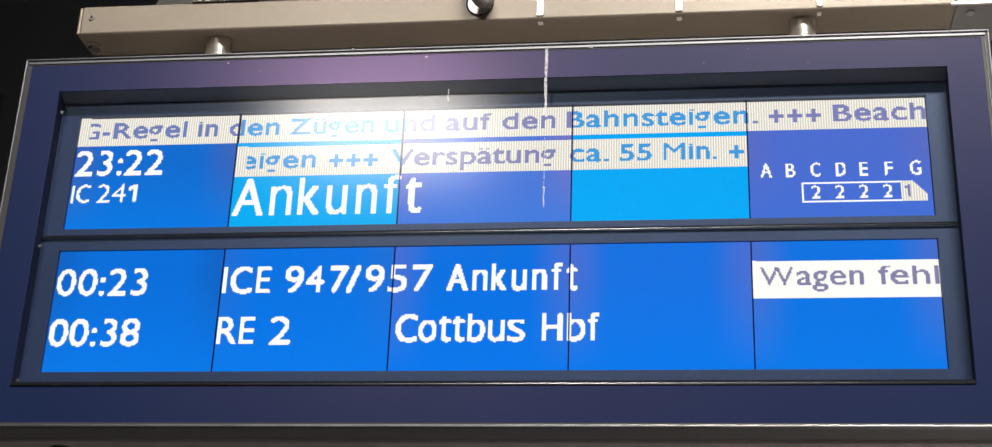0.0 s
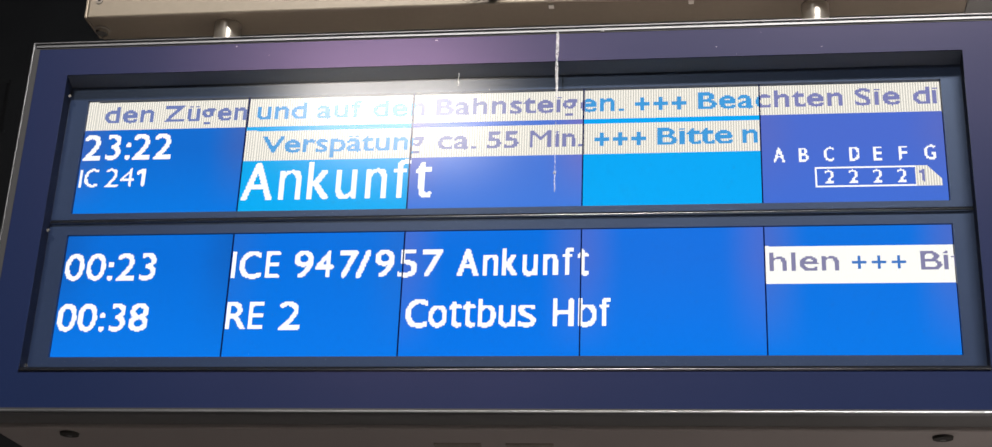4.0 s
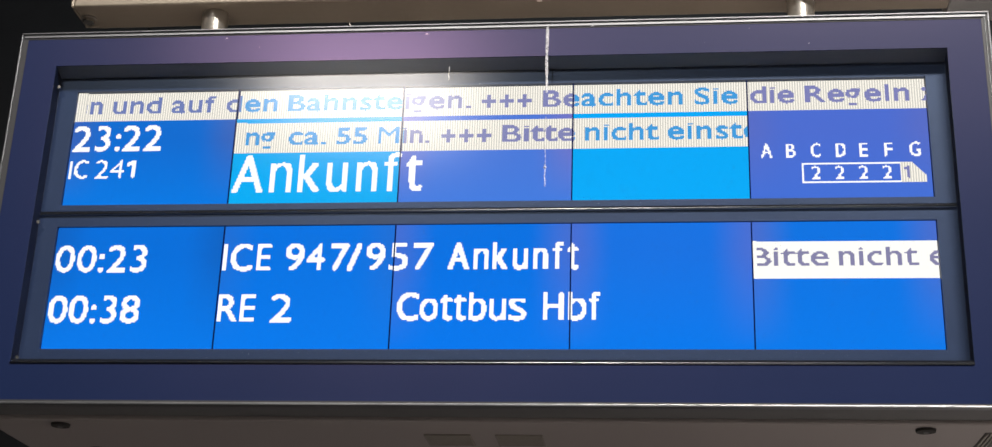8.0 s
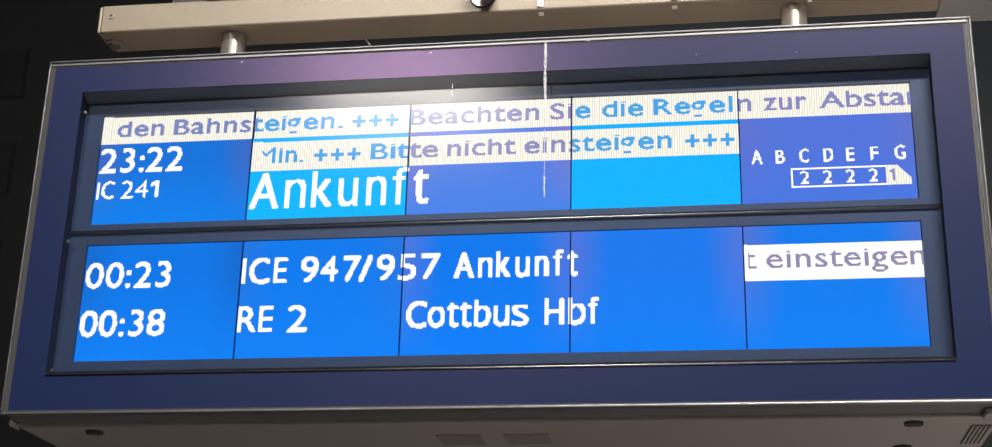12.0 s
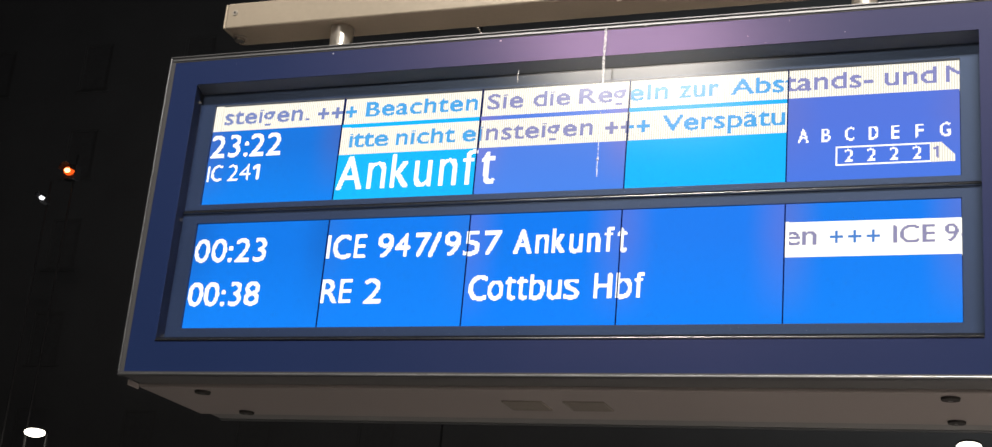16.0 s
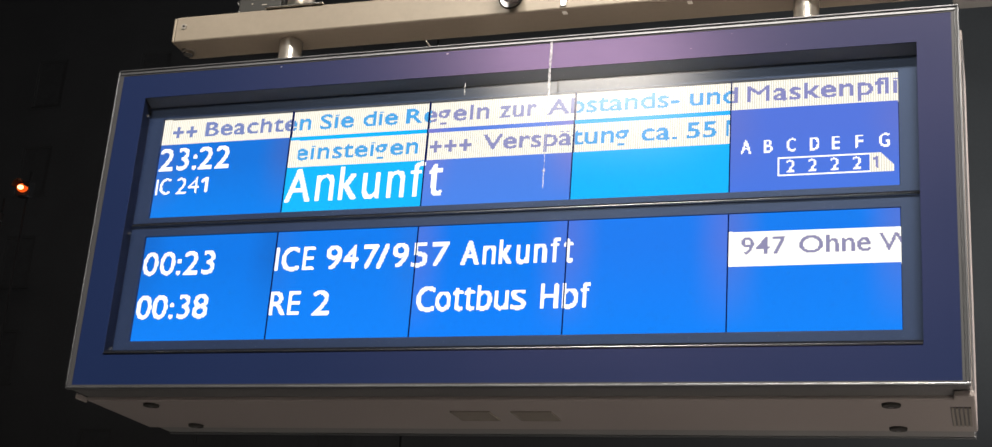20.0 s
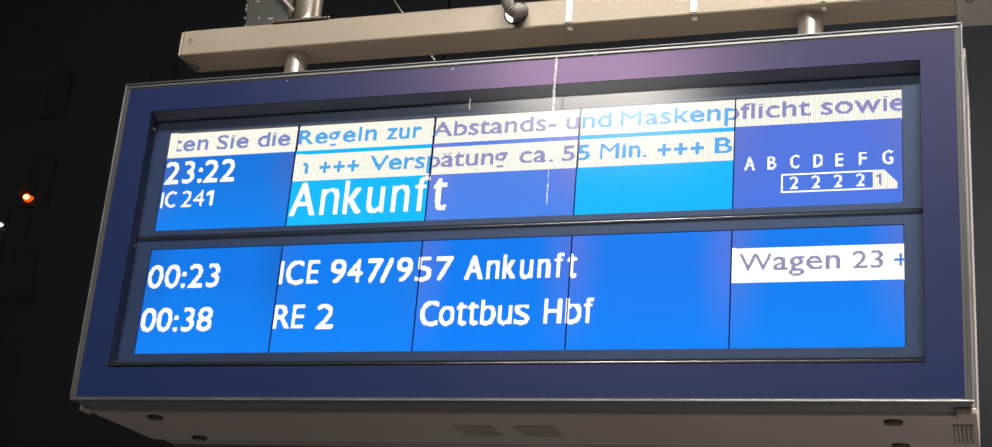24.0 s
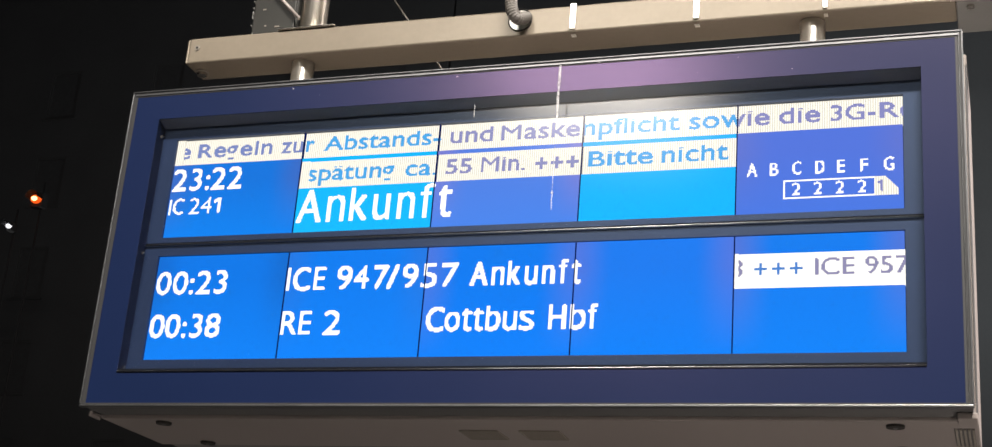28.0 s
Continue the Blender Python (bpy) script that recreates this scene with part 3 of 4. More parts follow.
def case():
    back = 2 * YC - FY
    part("case_body", box(-1.150, 1.150, 0.068, 2 * YC - 0.068, 2.554, 3.478, 0.004), BEIGE, board, "grey-beige sheet metal body")
    # front border of painted sheet, with the opening through it
    part("front_border", ring((-CX + 0.0182, CX - 0.0182, CZ0 + 0.0107, CZ1 - 0.0182), (-OX, OX, OZ0, OZ1), FY, FY + 0.003), NAVY, board, "dark navy glossy border")
    bm = box(-OX, OX, FY + 0.0032, -0.0045, OZ1, OZ1 + 0.006)
    for v in bm.verts:
        if v.co.y > -0.01 and v.co.z < OZ1 + 0.001:
            v.co.z -= 0.0150
    part("reveal_top", bm, SOFFIT, board, "grey upper edge of the opening")
    # Near-black foot and sides: the recess shade is held in their colour.
    part("reveal_foot", box(-OX, OX, FY + 0.0032, 0.012, OZ0 - 0.004, OZ0), REVEAL, board, "lower edge of the opening, coloured dark for shade")
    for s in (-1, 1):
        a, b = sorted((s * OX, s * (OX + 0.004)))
        part("reveal_side", box(a, b, FY + 0.0032, 0.012, OZ0 - 0.004, OZ1 + 0.004), REVEAL, board, "side edge of the opening, coloured dark for shade")
    part("front_rim", ring((-CX + 0.004, CX - 0.004, CZ0 + 0.004, CZ1 - 0.004), (-CX + 0.030, CX - 0.030, CZ0 + 0.030, CZ1 - 0.030), FY + 0.0034, 0.066), RIM, board, "dark grey metal rim round the front")
    part("back_rim", ring((-CX + 0.004, CX - 0.004, CZ0 + 0.004, CZ1 - 0.004), (-CX + 0.030, CX - 0.030, CZ0 + 0.030, CZ1 - 0.030), 2 * YC - 0.066, back - 0.0034), GREYM, board, "grey metal rim round the back")
    part("back_border", box(-CX + 0.010, CX - 0.010, back - 0.003, back, CZ0 + 0.010, CZ1 - 0.010), NAVY, board, "dark navy back face")
    for y0, y1 in ((FY - 0.004, FY + 0.012), (back - 0.012, back + 0.004)):
        part("trim", box(-CX, CX, y0, y1, CZ1 - 0.0045, CZ1, 0.0015), ALU, board, "thin bright aluminium edge")
        part("trim", box(-CX + 0.008, CX - 0.008, y0 + 0.001, y1, CZ1 - 0.0150, CZ1 - 0.0075, 0.0015), ALU, board, "thin bright aluminium edge")
        part("trim", box(-CX, CX, y0, y1, CZ0, CZ0 + 0.0065, 0.002), ALU, board, "thin bright aluminium edge")
        for s in (-1, 1):
            a, b = sorted((s * CX, s * (CX - 0.0045)))
            part("trim", box(a, b, y0, y1, CZ0 + 0.0086, CZ1 - 0.0046, 0.0015), ALU, board, "thin bright aluminium edge")
            if s > 0:
                part("trim", box(CX - 0.0118, CX - 0.0085, y0 + 0.001, y1, CZ0 + 0.0086, CZ1 - 0.0152, 0.0015), ALU, board, "thin bright aluminium edge")
    part("trim_groove", ring((-CX + 0.003, CX - 0.003, CZ0 + 0.003, CZ1 - 0.003), (-CX + 0.018, CX - 0.018, CZ0 + 0.0105, CZ1 - 0.018), FY - 0.0008, FY + 0.0028), GROOVE, board, "dark groove in the edge")
    for s in (-1, 1):
        a, b = sorted((s * (CX + 0.001), s * (CX + 0.006)))
        part("side_seam", box(a, b, 0.020, 0.026, CZ0 - 0.002, CZ1 - 0.06, 0.002), RIM, board, "thin side seam")
    for s in (-1, 1):
        w = 0.022 if s > 0 else 0.002
        part("corner_cap", box(s * (1.150 - w) - w, s * (1.150 - w) + w, 0.012, 0.066, CZ0 - 0.012, CZ0 + 0.003, 0.003), BEIGE, board, "small pale corner cap")
    # underside: plugged holes, two louvred vents and one at the end
    z = 2.554
    for x in (-0.975, 0.965):
        for y in (0.112, 0.362):
            bm = rod((x, y, z - 0.006), (x, y, z + 0.01), 0.021, 0.024, 28)
            pl = part("plug", bm, DARK, board, "dark round rubber plug", smooth=False)
            part("screw", rod((x, y, z - 0.008), (x, y, z - 0.0055), 0.006, 0.006, 10), RIM, pl)
    for x0 in (-0.142, 0.022):
        v = part("vent", ring((x0, x0 + 0.108, 0, 0.098), (x0 + 0.004, x0 + 0.104, 0.004, 0.094), 0, 0.004), MESHM, board, "dark louvred vent")
        turn_flat(v, x0, 0.186, z)
        for k in range(9):
            y = 0.192 + k * 0.0105
            part("slat", box(x0 + 0.004, x0 + 0.104, y, y + 0.006, z - 0.003, z + 0.004), MESHM, v)
    v = part("end_vent", box(1.094, 1.140, 0.138, 0.330, z - 0.001, z + 0.003), RIM, board, "dark slotted end vent")
    for k in range(5):
        x = 1.0965 + k * 0.0095
        part("slat", box(x, x + 0.005, 0.140, 0.328, z - 0.004, z - 0.0012), MESHM, v)


def turn_flat(ob, x0, y0, z):
    """Lays a frame that was drawn upright flat under the case."""
    base = BASE[ob]
    for v in ob.data.vertices:
        w = v.co + base
        v.co = Vector((w.x, y0 + w.z, z - 0.004 + w.y)) - base


case()


def inner_frames():
    for lo, hi, a, b in ((UP0, UP1, 3.034, OZ1 + 0.004), (LO0, LO1, 2.640, 3.0285)):
        part("display_frame", ring((-1.064, 1.064, a, b), (-1.0015, 1.0015, lo - 0.0015, hi + 0.0015), -0.004, 0.008), INNER, board, "slate-grey metal frame round the display row")
    part("back_plate", box(-1.09, 1.09, 0.0125, 0.016, 2.62, 3.44), BLACK, board)
    part("groove", box(-1.046, 1.046, -0.0035, 0.006, 3.0287, 3.0338), BLACK, board, "black groove between the display rows")
    part("bead", rod((-1.046, -0.0085, 3.0262), (1.046, -0.0085, 3.0262), 0.0022, seg=10), ALU, board, "fine bright bead", smooth=True)
    part("lower_gasket", box(-1.046, 1.046, FY + 0.0042, FY + 0.010, OZ0 + 0.0002, OZ0 + 0.007), BLACK, board, "black gasket")
    part("bead", rod((-1.046, FY - 0.001, OZ0 - 0.002), (1.046, FY - 0.001, OZ0 - 0.002), 0.0024, seg=10), ALU, board, "fine bright bead", smooth=True)
    for x in (-1.040,):
        for z in (3.349, 2.999, 2.672):
            part("screw", rod((x, -0.028, z), (x, -0.022, z), 0.0042, seg=12), STEEL, board)
    # a thin joint in the upper frame's face
    part("frame_joint", box(0.150, 0.1515, -0.0052, -0.0042, UP1 + 0.003, OZ1 - 0.016), BLACK, board)


inner_frames()

S1 = (3.268, UP1)         # first running line, over all five modules
S2 = (3.179, 3.259)       # second, over the middle three
S3 = (2.861, 2.950)       # third, in the last lower module


def modules():
    g = 0.0008
    for k in range(5):
        x0, x1 = LCD_LEFT + k * CELL + g, LCD_LEFT + (k + 1) * CELL - g
        if k in (0, 4):
            bm = box(x0, x1, 0, 0.010, UP0, S1[0])
        else:
            bm = box(x0, x1, 0, 0.010, UP0, S2[0])
            box(x0, x1, 0, 0.010, S2[1], S1[0], bm=bm)
        part("display_module", bm, UP_SKIN[k], board, ["deep blue lit display module", "bright cyan-blue lit display module", "violet-blue lit display module", "azure lit display module", "indigo-blue lit display module"][k])
        bm = box(x0, x1, 0, 0.010, LO0, S3[0] if k == 4 else LO1)
        if k == 4:
            box(x0, x1, 0, 0.010, S3[1], LO1, bm=bm)
        part("display_module", bm, LOW_SKIN[k], board, "bright blue lit display module")
    for k in range(1, 5):
        x = LCD_LEFT + k * CELL
        part("module_joint", box(x - 0.0015, x + 0.0015, -0.0022, 0.0095, UP0, UP1), JOINT, board)
        part("module_joint", box(x - 0.0016, x + 0.0016, -0.0022, 0.0095, LO0, LO1), JOINT, board)


modules()


def spread(word, x0, x1):
    """The characters of a widely set word, each at its place between x0 and x1."""
    at = {"A": ((0.0, 0.163), (0.200, 0.316), (0.350, 0.463), (0.497, 0.608), (0.657, 0.766), (0.802, 0.895), (0.915, 1.0)),
          "C": ((0.0, 0.172), (0.180, 0.322), (0.336, 0.432), (0.446, 0.542), (0.553, 0.687), (0.712, 0.836), (0.868, 1.0)),
          "9": ((0.0, 0.126), (0.146, 0.268), (0.304, 0.428), (0.425, 0.518), (0.549, 0.675), (0.704, 0.832), (0.863, 1.0))}[word[0]]
    return [(ch, x0 + a * (x1 - x0), x0 + b * (x1 - x0)) for ch, (a, b) in zip(word, at)]


def lines():
    for words, z, high, label in (
        ([("23:22", -0.993, -0.777)], 3.190, 0.064, "white dotted departure time"),
        ([("IC", -0.993, -0.948), ("241", -0.929, -0.834)], 3.120, 0.047, "white dotted train number"),
        (spread("Ankunft", -0.593, -0.146), 3.077, 0.096, "large white dotted word"),
        ([("00:23", -0.994, -0.778)], 2.884, 0.063, "white dotted departure time"),
        ([("ICE", -0.597, -0.486)] + spread("947/957", -0.450, -0.111) + spread("Ankunft", -0.077, 0.217), 2.885, 0.063, "white dotted line of text"),
        ([("00:38", -0.995, -0.778)], 2.761, 0.063, "white dotted departure time"),
        ([("RE", -0.597, -0.512), ("2", -0.474, -0.425)], 2.763, 0.063, "white dotted train number"),
        (spread("Cottbus", -0.186, 0.104) + [("H", 0.141, 0.1855), ("b", 0.1960, 0.2360), ("f", 0.2425, 0.269)], 2.766, 0.063, "white dotted destination"),
    ):
        bm = bmesh.new()
        for text, x0, x1 in words:
            line_of_text(text, x0, x1, z, high, stems=4.4 if high > 0.09 else 3.3 if high > 0.05 else 2.1, bm=bm)
        part("lettering", bm, CHAR, board, label)
    for k, ch in enumerate("ABCDEFG"):
        x = 0.628 + k * 0.0545
        part("lettering", line_of_text(ch, x, x + (0.0240, 0.0205, 0.0220, 0.0225, 0.0190, 0.0180, 0.0235)[k], 3.151, 0.0335), CHAR, board, "small white dotted section letter")
    for k in range(4):
        x = 0.738 + k * 0.0520
        part("lettering", line_of_text("2", x, x + 0.0205, 3.0975, 0.0295), CHAR, board, "small white dotted carriage class")
    # outline of the train: a frame of dots, its last carriage filled, with a sloping nose
    p = PITCH
    bm = bmesh.new()
    x0, z0, z1, y = 0.716, 3.0865, 3.1355, -0.0012
    fill = 0.932

    def quad(a, b, c, d):
        bm.faces.new([bm.verts.new(v) for v in ((a, y, c), (b, y, c), (b, y, d), (a, y, d))])

    quad(x0, fill, z0, z0 + 1.3 * p)
    quad(x0, fill, z1 - 1.3 * p, z1)
    quad(x0, x0 + 1.3 * p, z0 + 1.3 * p, z1 - 1.3 * p)
    tr = part("train_outline", bm, CHAR, board, "white outline of a train with its first-class end filled")
    bm = bmesh.new()
    n = int((z1 - z0) / p)
    for k in range(n):
        end = 0.988 - max(0.0, (k - n * 0.30)) * p * 0.92
        quad(fill, end, z0 + k * (z1 - z0) / n, z0 + (k + 1) * (z1 - z0) / n)
    part("filled_carriage", bm, CREAM, tr, "striped white end of the train")
    part("lettering", line_of_text("1", 0.938, 0.950, 3.0975, 0.0295, y=-0.0022), INK, tr, "blue carriage class")


lines()

# ---------------------------------------------------------------- running lines
SPEED = 0.0831
RUNNERS = []


def ticker(name, mat, x0, x1, z0, z1, foot, margin, words, label, ink=INK):
    """A lit strip behind the modules' faces, with letters that run over it to the left and wait under the
    faces at either end. words: each word with the places of its two ends at the start."""
    strip = part(name, box(x0, x1, 0.006, 0.011, z0, z1), mat, board, label)
    part("strip_margin", box(x0, x0 + margin, 0.0012, 0.0022, z0, z1), mat, strip, "blank end of the lit strip")
    rows = 14
    size = rows * PITCH
    meshes = {}
    for word, start, end in words:
        pens = [0.0]
        for ch in word:
            pens.append(pens[-1] + SHAPES[ch][1] * size)
        first = SHAPES[word[0]][0][..., 0].min() * size
        last = pens[-2] + SHAPES[word[-1]][0][..., 0].max() * size
        s = (end - start) / (last - first)
        for i, ch in enumerate(word):
            key = (ch, round(s, 1))
            if key not in meshes:
                if ch == "+" and ink is INK:
                    runs = [(r, 5, 7) if abs(r - 5) > 1 else (r, 1, 11) for r in range(0, 11)]
                elif ch == "+":
                    runs = [(r, 5, 6) if r not in (5, 6) else (r, 1, 10) for r in range(1, 11)]
                else:
                    runs = dots(ch, rows, key[1], 0.42, SHAPES if ch in "MW" else HALF if ink is INK_GREY else BOLD)
                lead = min(r[1] for r in runs)
                bm = bmesh.new()
                put_runs(bm, [(r, a - lead, b - lead) for r, a, b in runs], 0, 0, 0, PITCH)
                meshes[key] = (finish("letter", bm, INK_PLUS if ch == "+" and ink is INK_GREY else ink), (max(r[2] for r in runs) - lead + 1) * PITCH)
            me, wide = meshes[key]
            at = start + (pens[i] + SHAPES[ch][0][..., 0].min() * size - first) * s
            ob = new("letter", me)
            ob.parent = strip
            BASE[ob] = BASE[strip]
            RUNNERS.append((ob, at, wide, x0, x1, foot))
    return strip


WORDS_1 = [("3G-", -1.031, -0.925), ("Regel", -0.915, -0.732), ("in", -0.702, -0.654), ("den", -0.624, -0.502), ("Zügen", -0.474, -0.271), ("und", -0.245, -0.127),
           ("auf", -0.099, 0.008), ("den", 0.036, 0.160), ("Bahnsteigen.", 0.186, 0.624), ("+++", 0.650, 0.768), ("Beachten", 0.794, 1.118),
           ("Sie", 1.145, 1.243), ("die", 1.272, 1.369), ("Regeln", 1.395, 1.629), ("zur", 1.657, 1.758), ("Abstands-", 1.787, 2.130),
           ("und", 2.158, 2.276), ("Maskenpflicht", 2.301, 2.778), ("sowie", 2.804, 3.005), ("die", 3.030, 3.129), ("3G-", 3.1555, 3.262), ("Regel", 3.272, 3.450)]
LOOP = 1.843
ROUND_2 = [("Verspätung", -0.225, 0.164), ("ca.", 0.195, 0.284), ("55", 0.310, 0.381), ("Min.", 0.410, 0.530), ("+++", 0.558, 0.676),
           ("Bitte", 0.701, 0.868), ("nicht", 0.893, 1.061), ("einsteigen", 1.083, 1.438), ("+++", 1.470, 1.586)]
WORDS_2 = [(w, a - LOOP, b - LOOP) for w, a, b in ROUND_2[6:]] + ROUND_2 + [(w, a + LOOP, b + LOOP) for w, a, b in ROUND_2[:8]]
WORDS_3 = [("W", 0.618, 0.693), ("agen", 0.6965, 0.840), ("fehlen", 0.870, 1.089), ("+++", 1.118, 1.235), ("Bitte", 1.262, 1.429), ("nicht", 1.452, 1.621),
           ("einsteigen", 1.649, 2.005), ("+++", 2.034, 2.152), ("ICE", 2.178, 2.270), ("947", 2.294, 2.399), ("Ohne", 2.430, 2.593),
           ("W", 2.613, 2.691), ("agen", 2.6945, 2.850), ("23", 2.879, 2.947), ("+++", 2.975, 3.094), ("ICE", 3.119, 3.210), ("957", 3.236, 3.336)]
ticker("ticker_strip", CREAM, LCD_LEFT, 1.0, *S1, 3.289, 0.025, WORDS_1, "cream-white lit strip with running blue text")
ticker("ticker_strip", CREAM, -0.6, 0.6, *S2, 3.201, 0.027, WORDS_2, "cream-white lit strip with running blue text")
ticker("ticker_strip", PURE, 0.6, 1.0, *S3, 2.892, 0.010, WORDS_3, "white lit strip with running grey-blue text", INK_GREY)


def glass():
    for a, b in ((3.0345, OZ1 - 0.0165), (2.660, 3.0230)):
        dg = part("display_glass", box(-1.0465, 1.0465, -0.0072, -0.0058, a, b), MATT_GLASS, board, "anti-glare glass over the display row")
        dg.visible_shadow = False
    ob = part("front_glass", box(-OX + 0.0005, OX - 0.0005, FY - 0.0012, FY + 0.0012, OZ0 + 0.0005, OZ1 - 0.0005), GLASS, board, "clear front pane with dried drips")
    ob.visible_shadow = False
    rnd = random.Random(5)
    y = FY - 0.0022

    def streak(x, z1, z0, w, drift=0.0):
        bm, n = bmesh.new(), 14
        rows = []
        for k in range(n + 1):
            f = k / n
            wk = w * (0.75 + 0.5 * rnd.random())
            xk = x + drift * f + 0.0006 * math.sin(9 * f + x)
            zk = z1 + (z0 - z1) * f
            rows.append([bm.verts.new((xk - wk, y, zk)), bm.verts.new((xk, y - 0.0008, zk)), bm.verts.new((xk + wk, y, zk))])
        for a, b in zip(rows, rows[1:]):
            bm.faces.new((a[0], a[1], b[1], b[0]))
            bm.faces.new((a[1], a[2], b[2], b[1]))
        return bm

    part("drip_streak", streak(0.140, 3.478, 3.30, 0.0030, 0.001), LIME, ob, "white dried drip")
    part("drip_streak", streak(0.141, 3.240, 3.120, 0.0009), LIME, ob, "thin dried drip")
    part("drip_streak", streak(0.1415, 3.120, 3.066, 0.0013), LIME, ob, "white dried drip")
    part("drip_streak", streak(-0.088, 3.372, 3.338, 0.0012), LIME, ob, "thin dried drip")
    bm = bmesh.new()
    bmesh.ops.create_uvsphere(bm, u_segments=12, v_segments=8, radius=0.0036, matrix=Matrix.Translation((0.1412, y, 3.113)))
    part("drop", bm, LIME, ob, "dried drop", smooth=True)
    bm = bmesh.new()
    for _ in range(8):
        x, z = rnd.uniform(-1.1, 1.1), rnd.choice((rnd.uniform(2.58, 3.47), rnd.uniform(3.40, 3.475)))
        r = rnd.uniform(0.0005, 0.0010)
        vs = [bm.verts.new((x + r * math.cos(a) * rnd.uniform(0.6, 1.3), y, z + r * math.sin(a) * rnd.uniform(0.6, 1.3))) for a in (k * math.pi / 3 for k in range(6))]
        bm.faces.new(vs)
    tagged(part("dust", bm, LIME, ob, "specks of dust"), kind="stuff")
    for x, z, w in ((-0.145, 3.462, 0.007), (0.245, 3.473, 0.008), (-0.63, 3.462, 0.004)):
        part("scratch", streak(x, z, z - 0.003, w * 0.5), LIME, ob)


glass()

# ---------------------------------------------------------------- the beam above and what hangs on it
BY0, BY1, BZ0, BZ1 = 0.172, 0.292, 3.685, 3.770
beam = thing("mounting_beam", (0, 0.232, BZ0), "grey-beige painted square steel beam above the display", "beam")


def mounting():
    part("tube", box(-1.128, 1.126, BY0, BY1, BZ0, BZ1, 0.006, seg=3), BEAM, beam)
    part("end_cap", box(-1.136, -1.1282, BY0 + 0.002, BY1 - 0.002, BZ0 + 0.002, BZ1 - 0.002, 0.003), BEAM, beam)
    sc = part("screw", rod((-1.098, BY0 - 0.003, 3.736), (-1.098, BY0 + 0.002, 3.736), 0.009, seg=20), MESHM, beam, "dull screw head")
    part("socket", rod((-1.098, BY0 - 0.0042, 3.736), (-1.098, BY0 - 0.003, 3.736), 0.004, seg=6), DARK, sc)
    nut = part("bolt", rod((-1.106, 0.232, BZ0 - 0.014), (-1.106, 0.232, BZ0 - 0.0005), 0.0165, seg=6), STEEL, beam, "hexagonal bolt head")
    part("washer", rod((-1.106, 0.232, BZ0 - 0.004), (-1.106, 0.232, BZ0 - 0.0002), 0.0205, seg=28), MESHM, nut)
    for x in (-0.760, 0.755):
        part("post", rod((x, 0.232, CZ1 - 0.02), (x, 0.232, BZ0 - 0.0004), 0.034, seg=36), POST, beam, "shiny round steel post", smooth=True)
    up = part("upper_post", rod((-0.745, 0.232, BZ1 + 0.008), (-0.745, 0.232, 4.6), 0.041, seg=36), POST, beam, "round steel post rising from the beam", smooth=True)
    part("base_plate", box(-0.828, -0.640, 0.166, 0.285, BZ1 + 0.0005, BZ1 + 0.0065, 0.002), STEEL, up, "flat steel base plate")
    part("brace", rod((-0.770, 0.186, 3.815), (-0.900, 0.186, 3.950), 0.0055, seg=10), BEIGE, up, "thin pale diagonal brace", smooth=True)
    for x, w in ((0.098, 0.0085), (0.449, 0.0085), (0.795, 0.0065)):
        st = part("cable_tie", box(x - w, x + w, BY0 - 0.0045, BY0 - 0.0005, BZ0 + 0.009, BZ1 + 0.004, 0.0014), TIE, beam, "white cable tie round the beam")
        part("tail", box(x - w * 0.8, x + w * 0.8, BY0 + 0.010, BY0 + 0.026, BZ0 - 0.0035, BZ0 - 0.0005, 0.0008), WHITE, st)
    # plate at the beam's end, with a bolt near its corner
    part("end_bracket", box(1.1265, 1.62, 0.174, 0.362, 3.687, 3.768, 0.004), GREYM, beam, "grey steel bracket at the beam's end")
    part("bracket_lip", box(1.112, 1.62, 0.1655, 0.1735, 3.6835, 3.6905, 0.001), POST, beam, "pale lower lip of the bracket")
    part("bracket_strap", box(1.128, 1.141, 0.1655, 0.1735, 3.691, 3.766, 0.001), POST, beam, "pale upright strap on the bracket")
    part("bolt", rod((1.162, 0.208, 3.680), (1.162, 0.208, 3.6868), 0.010, seg=14), STEEL, beam, "small pale bolt head")


mounting()


def conduit():
    c = thing("cable_conduit", (-0.057, 0.17, 3.735), "grey flexible conduit curving into a round beam gland", "cable conduit")
    # down along the beam, round a tight bend and back into the gland
    bend = [Vector(p) for p in ((-0.074, 0.150, 4.10), (-0.074, 0.140, 3.98), (-0.073, 0.126, 3.85), (-0.068, 0.112, 3.765), (-0.059, 0.107, 3.726),
                                (-0.048, 0.119, 3.714), (-0.041, 0.146, 3.727), (-0.039, 0.1705, 3.742), (-0.038, 0.190, 3.752))]
    pts = []
    for a, b, p, q in zip(bend, bend[1:], bend[2:], bend[3:]):
        for k in range(9):
            u = k / 9
            pts.append(0.5 * (2 * b + (p - a) * u + (2 * a - 5 * b + 4 * p - q) * u * u + (3 * b - a - 3 * p + q) * u ** 3))
    part("hose", tube(pts, 0.0175, 14, 0.06), HOSE, c, smooth=False)
    g = part("gland", rod((-0.057, 0.1685, 3.735), (-0.057, 0.1715, 3.735), 0.034, seg=36), TIE, c, "round pale washer")
    part("rim", tube([(-0.057 + 0.034 * math.cos(a), 0.1685, 3.735 + 0.034 * math.sin(a)) for a in (k * 2 * math.pi / 36 for k in range(37))], 0.0022, 8), DARK, g)
    return c


conduit()


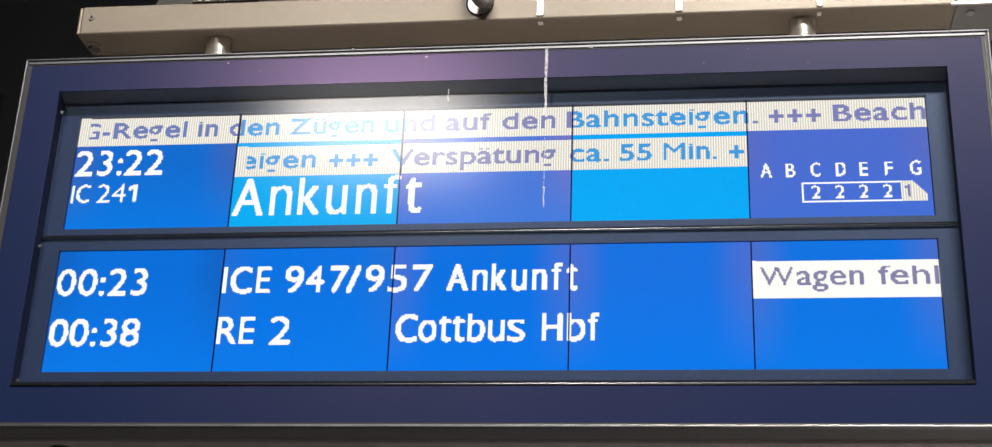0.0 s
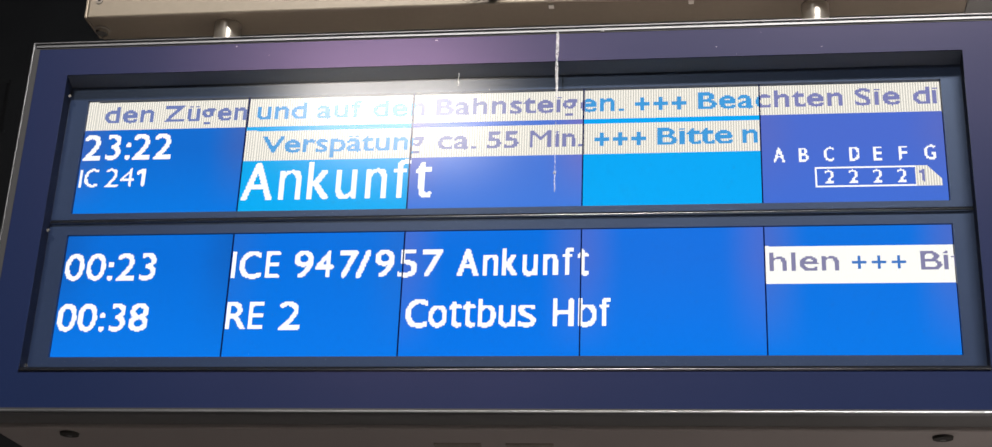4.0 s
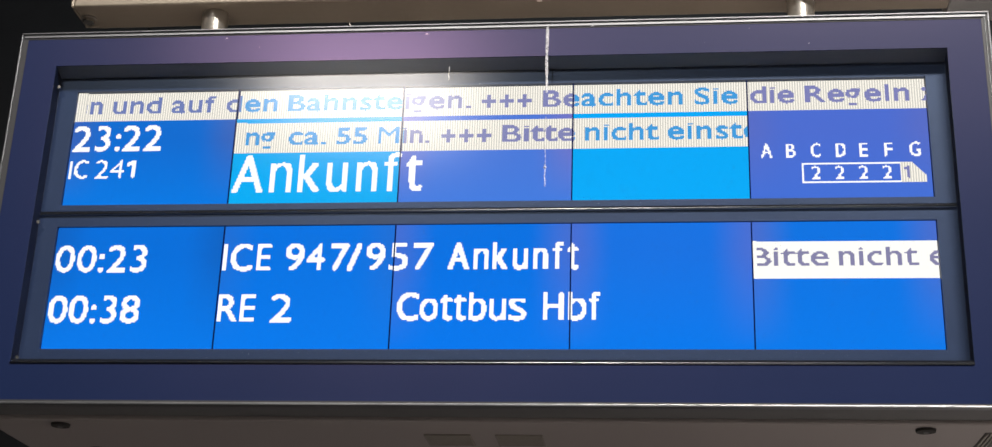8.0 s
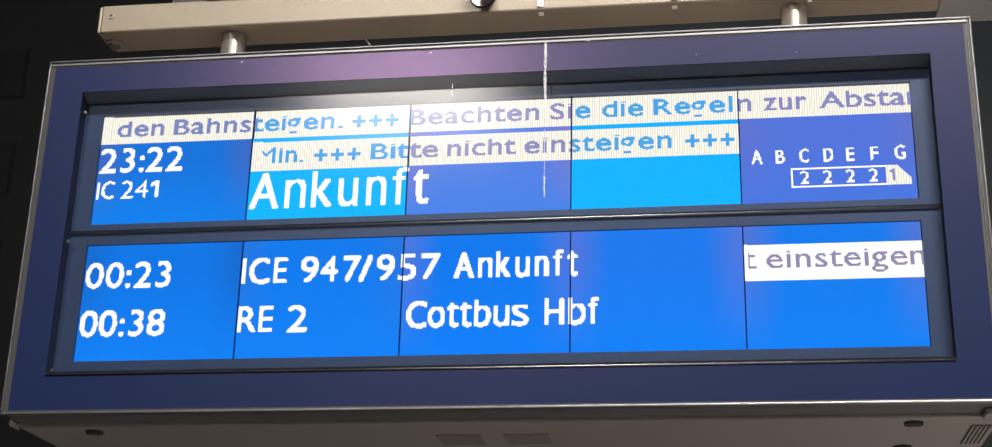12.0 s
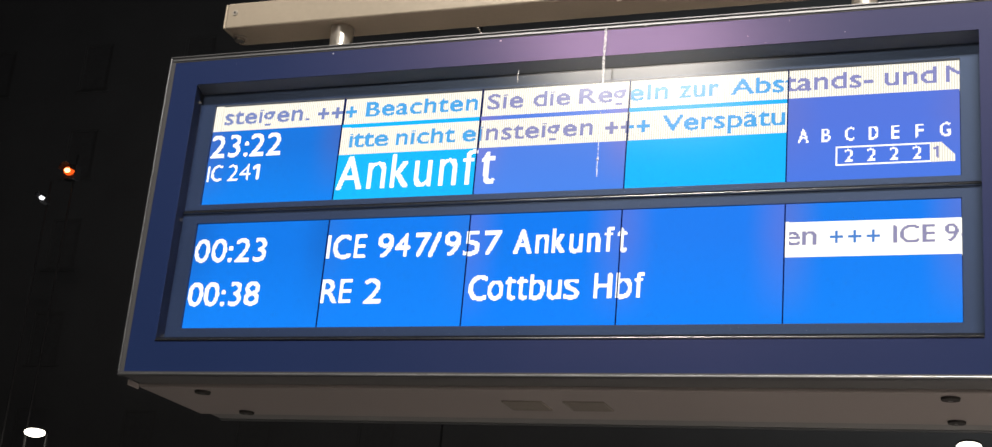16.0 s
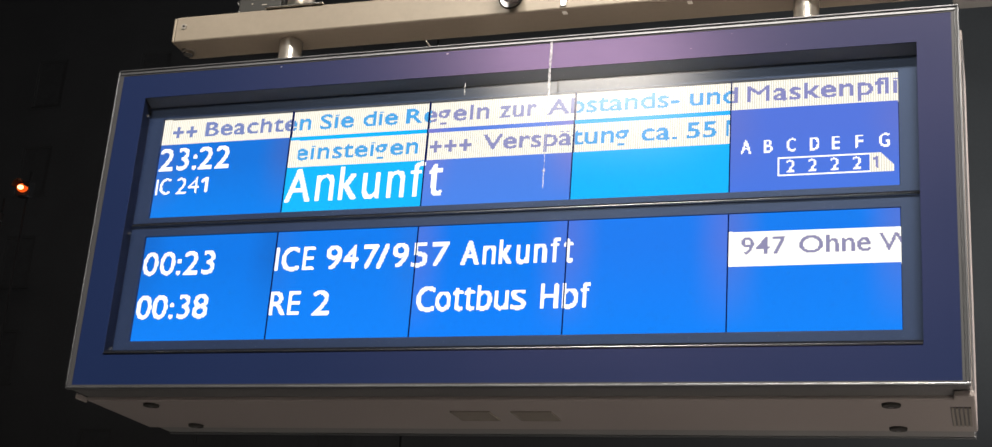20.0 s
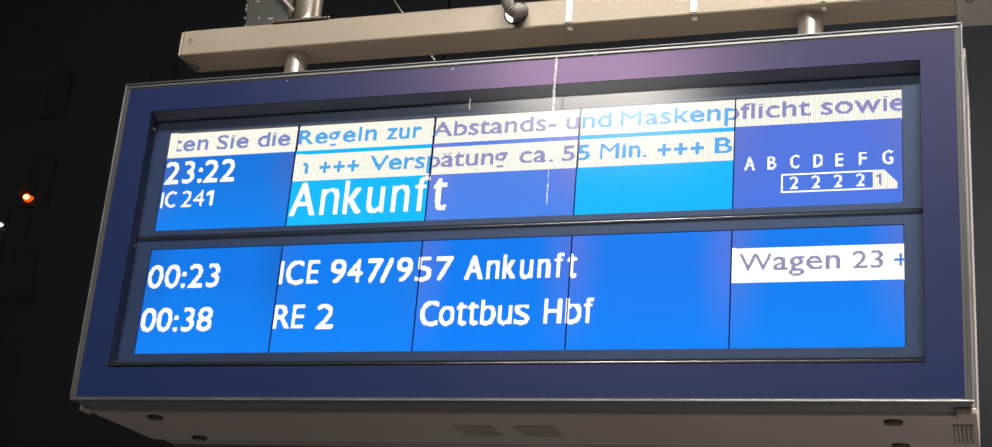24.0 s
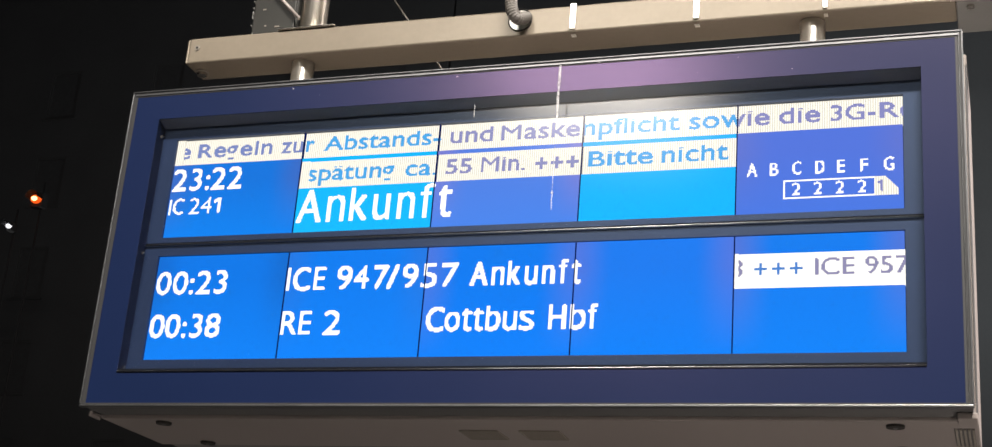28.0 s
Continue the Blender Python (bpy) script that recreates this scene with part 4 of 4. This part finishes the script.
def junction_box():
    j = thing("junction_box", (-0.88, 0.24, BZ1), "small dark box with a scuffed corner on the beam", "junction box")
    part("body", box(-0.940, -0.790, 0.205, 0.288, BZ1 + 0.0005, 4.02, 0.010, seg=3), BOXGREY, j)
    part("cover", box(-0.936, -0.794, 0.199, 0.2048, BZ1 + 0.012, 4.012, 0.0025), BOXGREY, j, "dark grey cover")
    # bright bare metal where the paint has chipped along the corner
    rnd = random.Random(8)
    bm = bmesh.new()
    for k in range(7):
        z = BZ1 + 0.010 + 0.022 * k + rnd.uniform(0, 0.012)
        x, w = -0.9405 + (0.006 if k == 0 else 0), rnd.uniform(0.0010, 0.0040)
        box(x - 0.0008, x + w, 0.1975, 0.210, z, z + rnd.uniform(0.004, 0.016), 0.0008, bm=bm, seg=1)
    part("chipped_edge", bm, GREYM, j, "worn bright edge")
    bm = bmesh.new()
    for x, z, w in ((-0.905, 3.862, 0.010), (-0.858, 3.800, 0.016), (-0.893, 3.805, 0.006)):
        box(x, x + w, 0.1972, 0.1989, z, z + 0.004, bm=bm)
    part("scuff", bm, MESHM, j, "small pale scuffs")


junction_box()

wire = thing("guy_wire", (-0.245, 0.5, 3.4785), "thin steel wire slanting behind the beam", "wire")
part("strand", rod((-0.93, 0.6, 4.47), (-0.245, 0.6, 3.520), 0.0035, seg=8), STEEL, wire, smooth=True)
part("anchor", box(-0.27, -0.22, 0.450, 0.615, 3.4785, 3.525, 0.003), MESHM, wire, "small wire clamp behind the case")


# ---------------------------------------------------------------- movement
def motions():
    for ob, at, wide, x0, x1, foot in RUNNERS:
        base = BASE[ob]
        y, z = 0.0035 - base.y, foot - base.z
        right, left = x1 + 0.006, x0 - 0.006 - wide

        def place(t):
            return min(right, max(left, at - SPEED * t))

        t_in, t_out = (at - right) / SPEED, (at - left) / SPEED
        times = {0.0, 28.0}
        for t in (t_in, t_in + 0.1, t_out - 0.1, t_out):
            if 0.05 < t < 27.95:
                times.add(round(t * FPS) / FPS)
        a, b = max(0.0, t_in + 0.1), min(28.0, t_out - 0.1)
        for k in range(1, 60):
            if a + 0.5 * k < b - 0.2:
                times.add(round((a + 0.5 * k) * FPS) / FPS)
        walk(ob, [(t, pose(place(t) - base.x, y, z)) for t in sorted(times)])


motions()
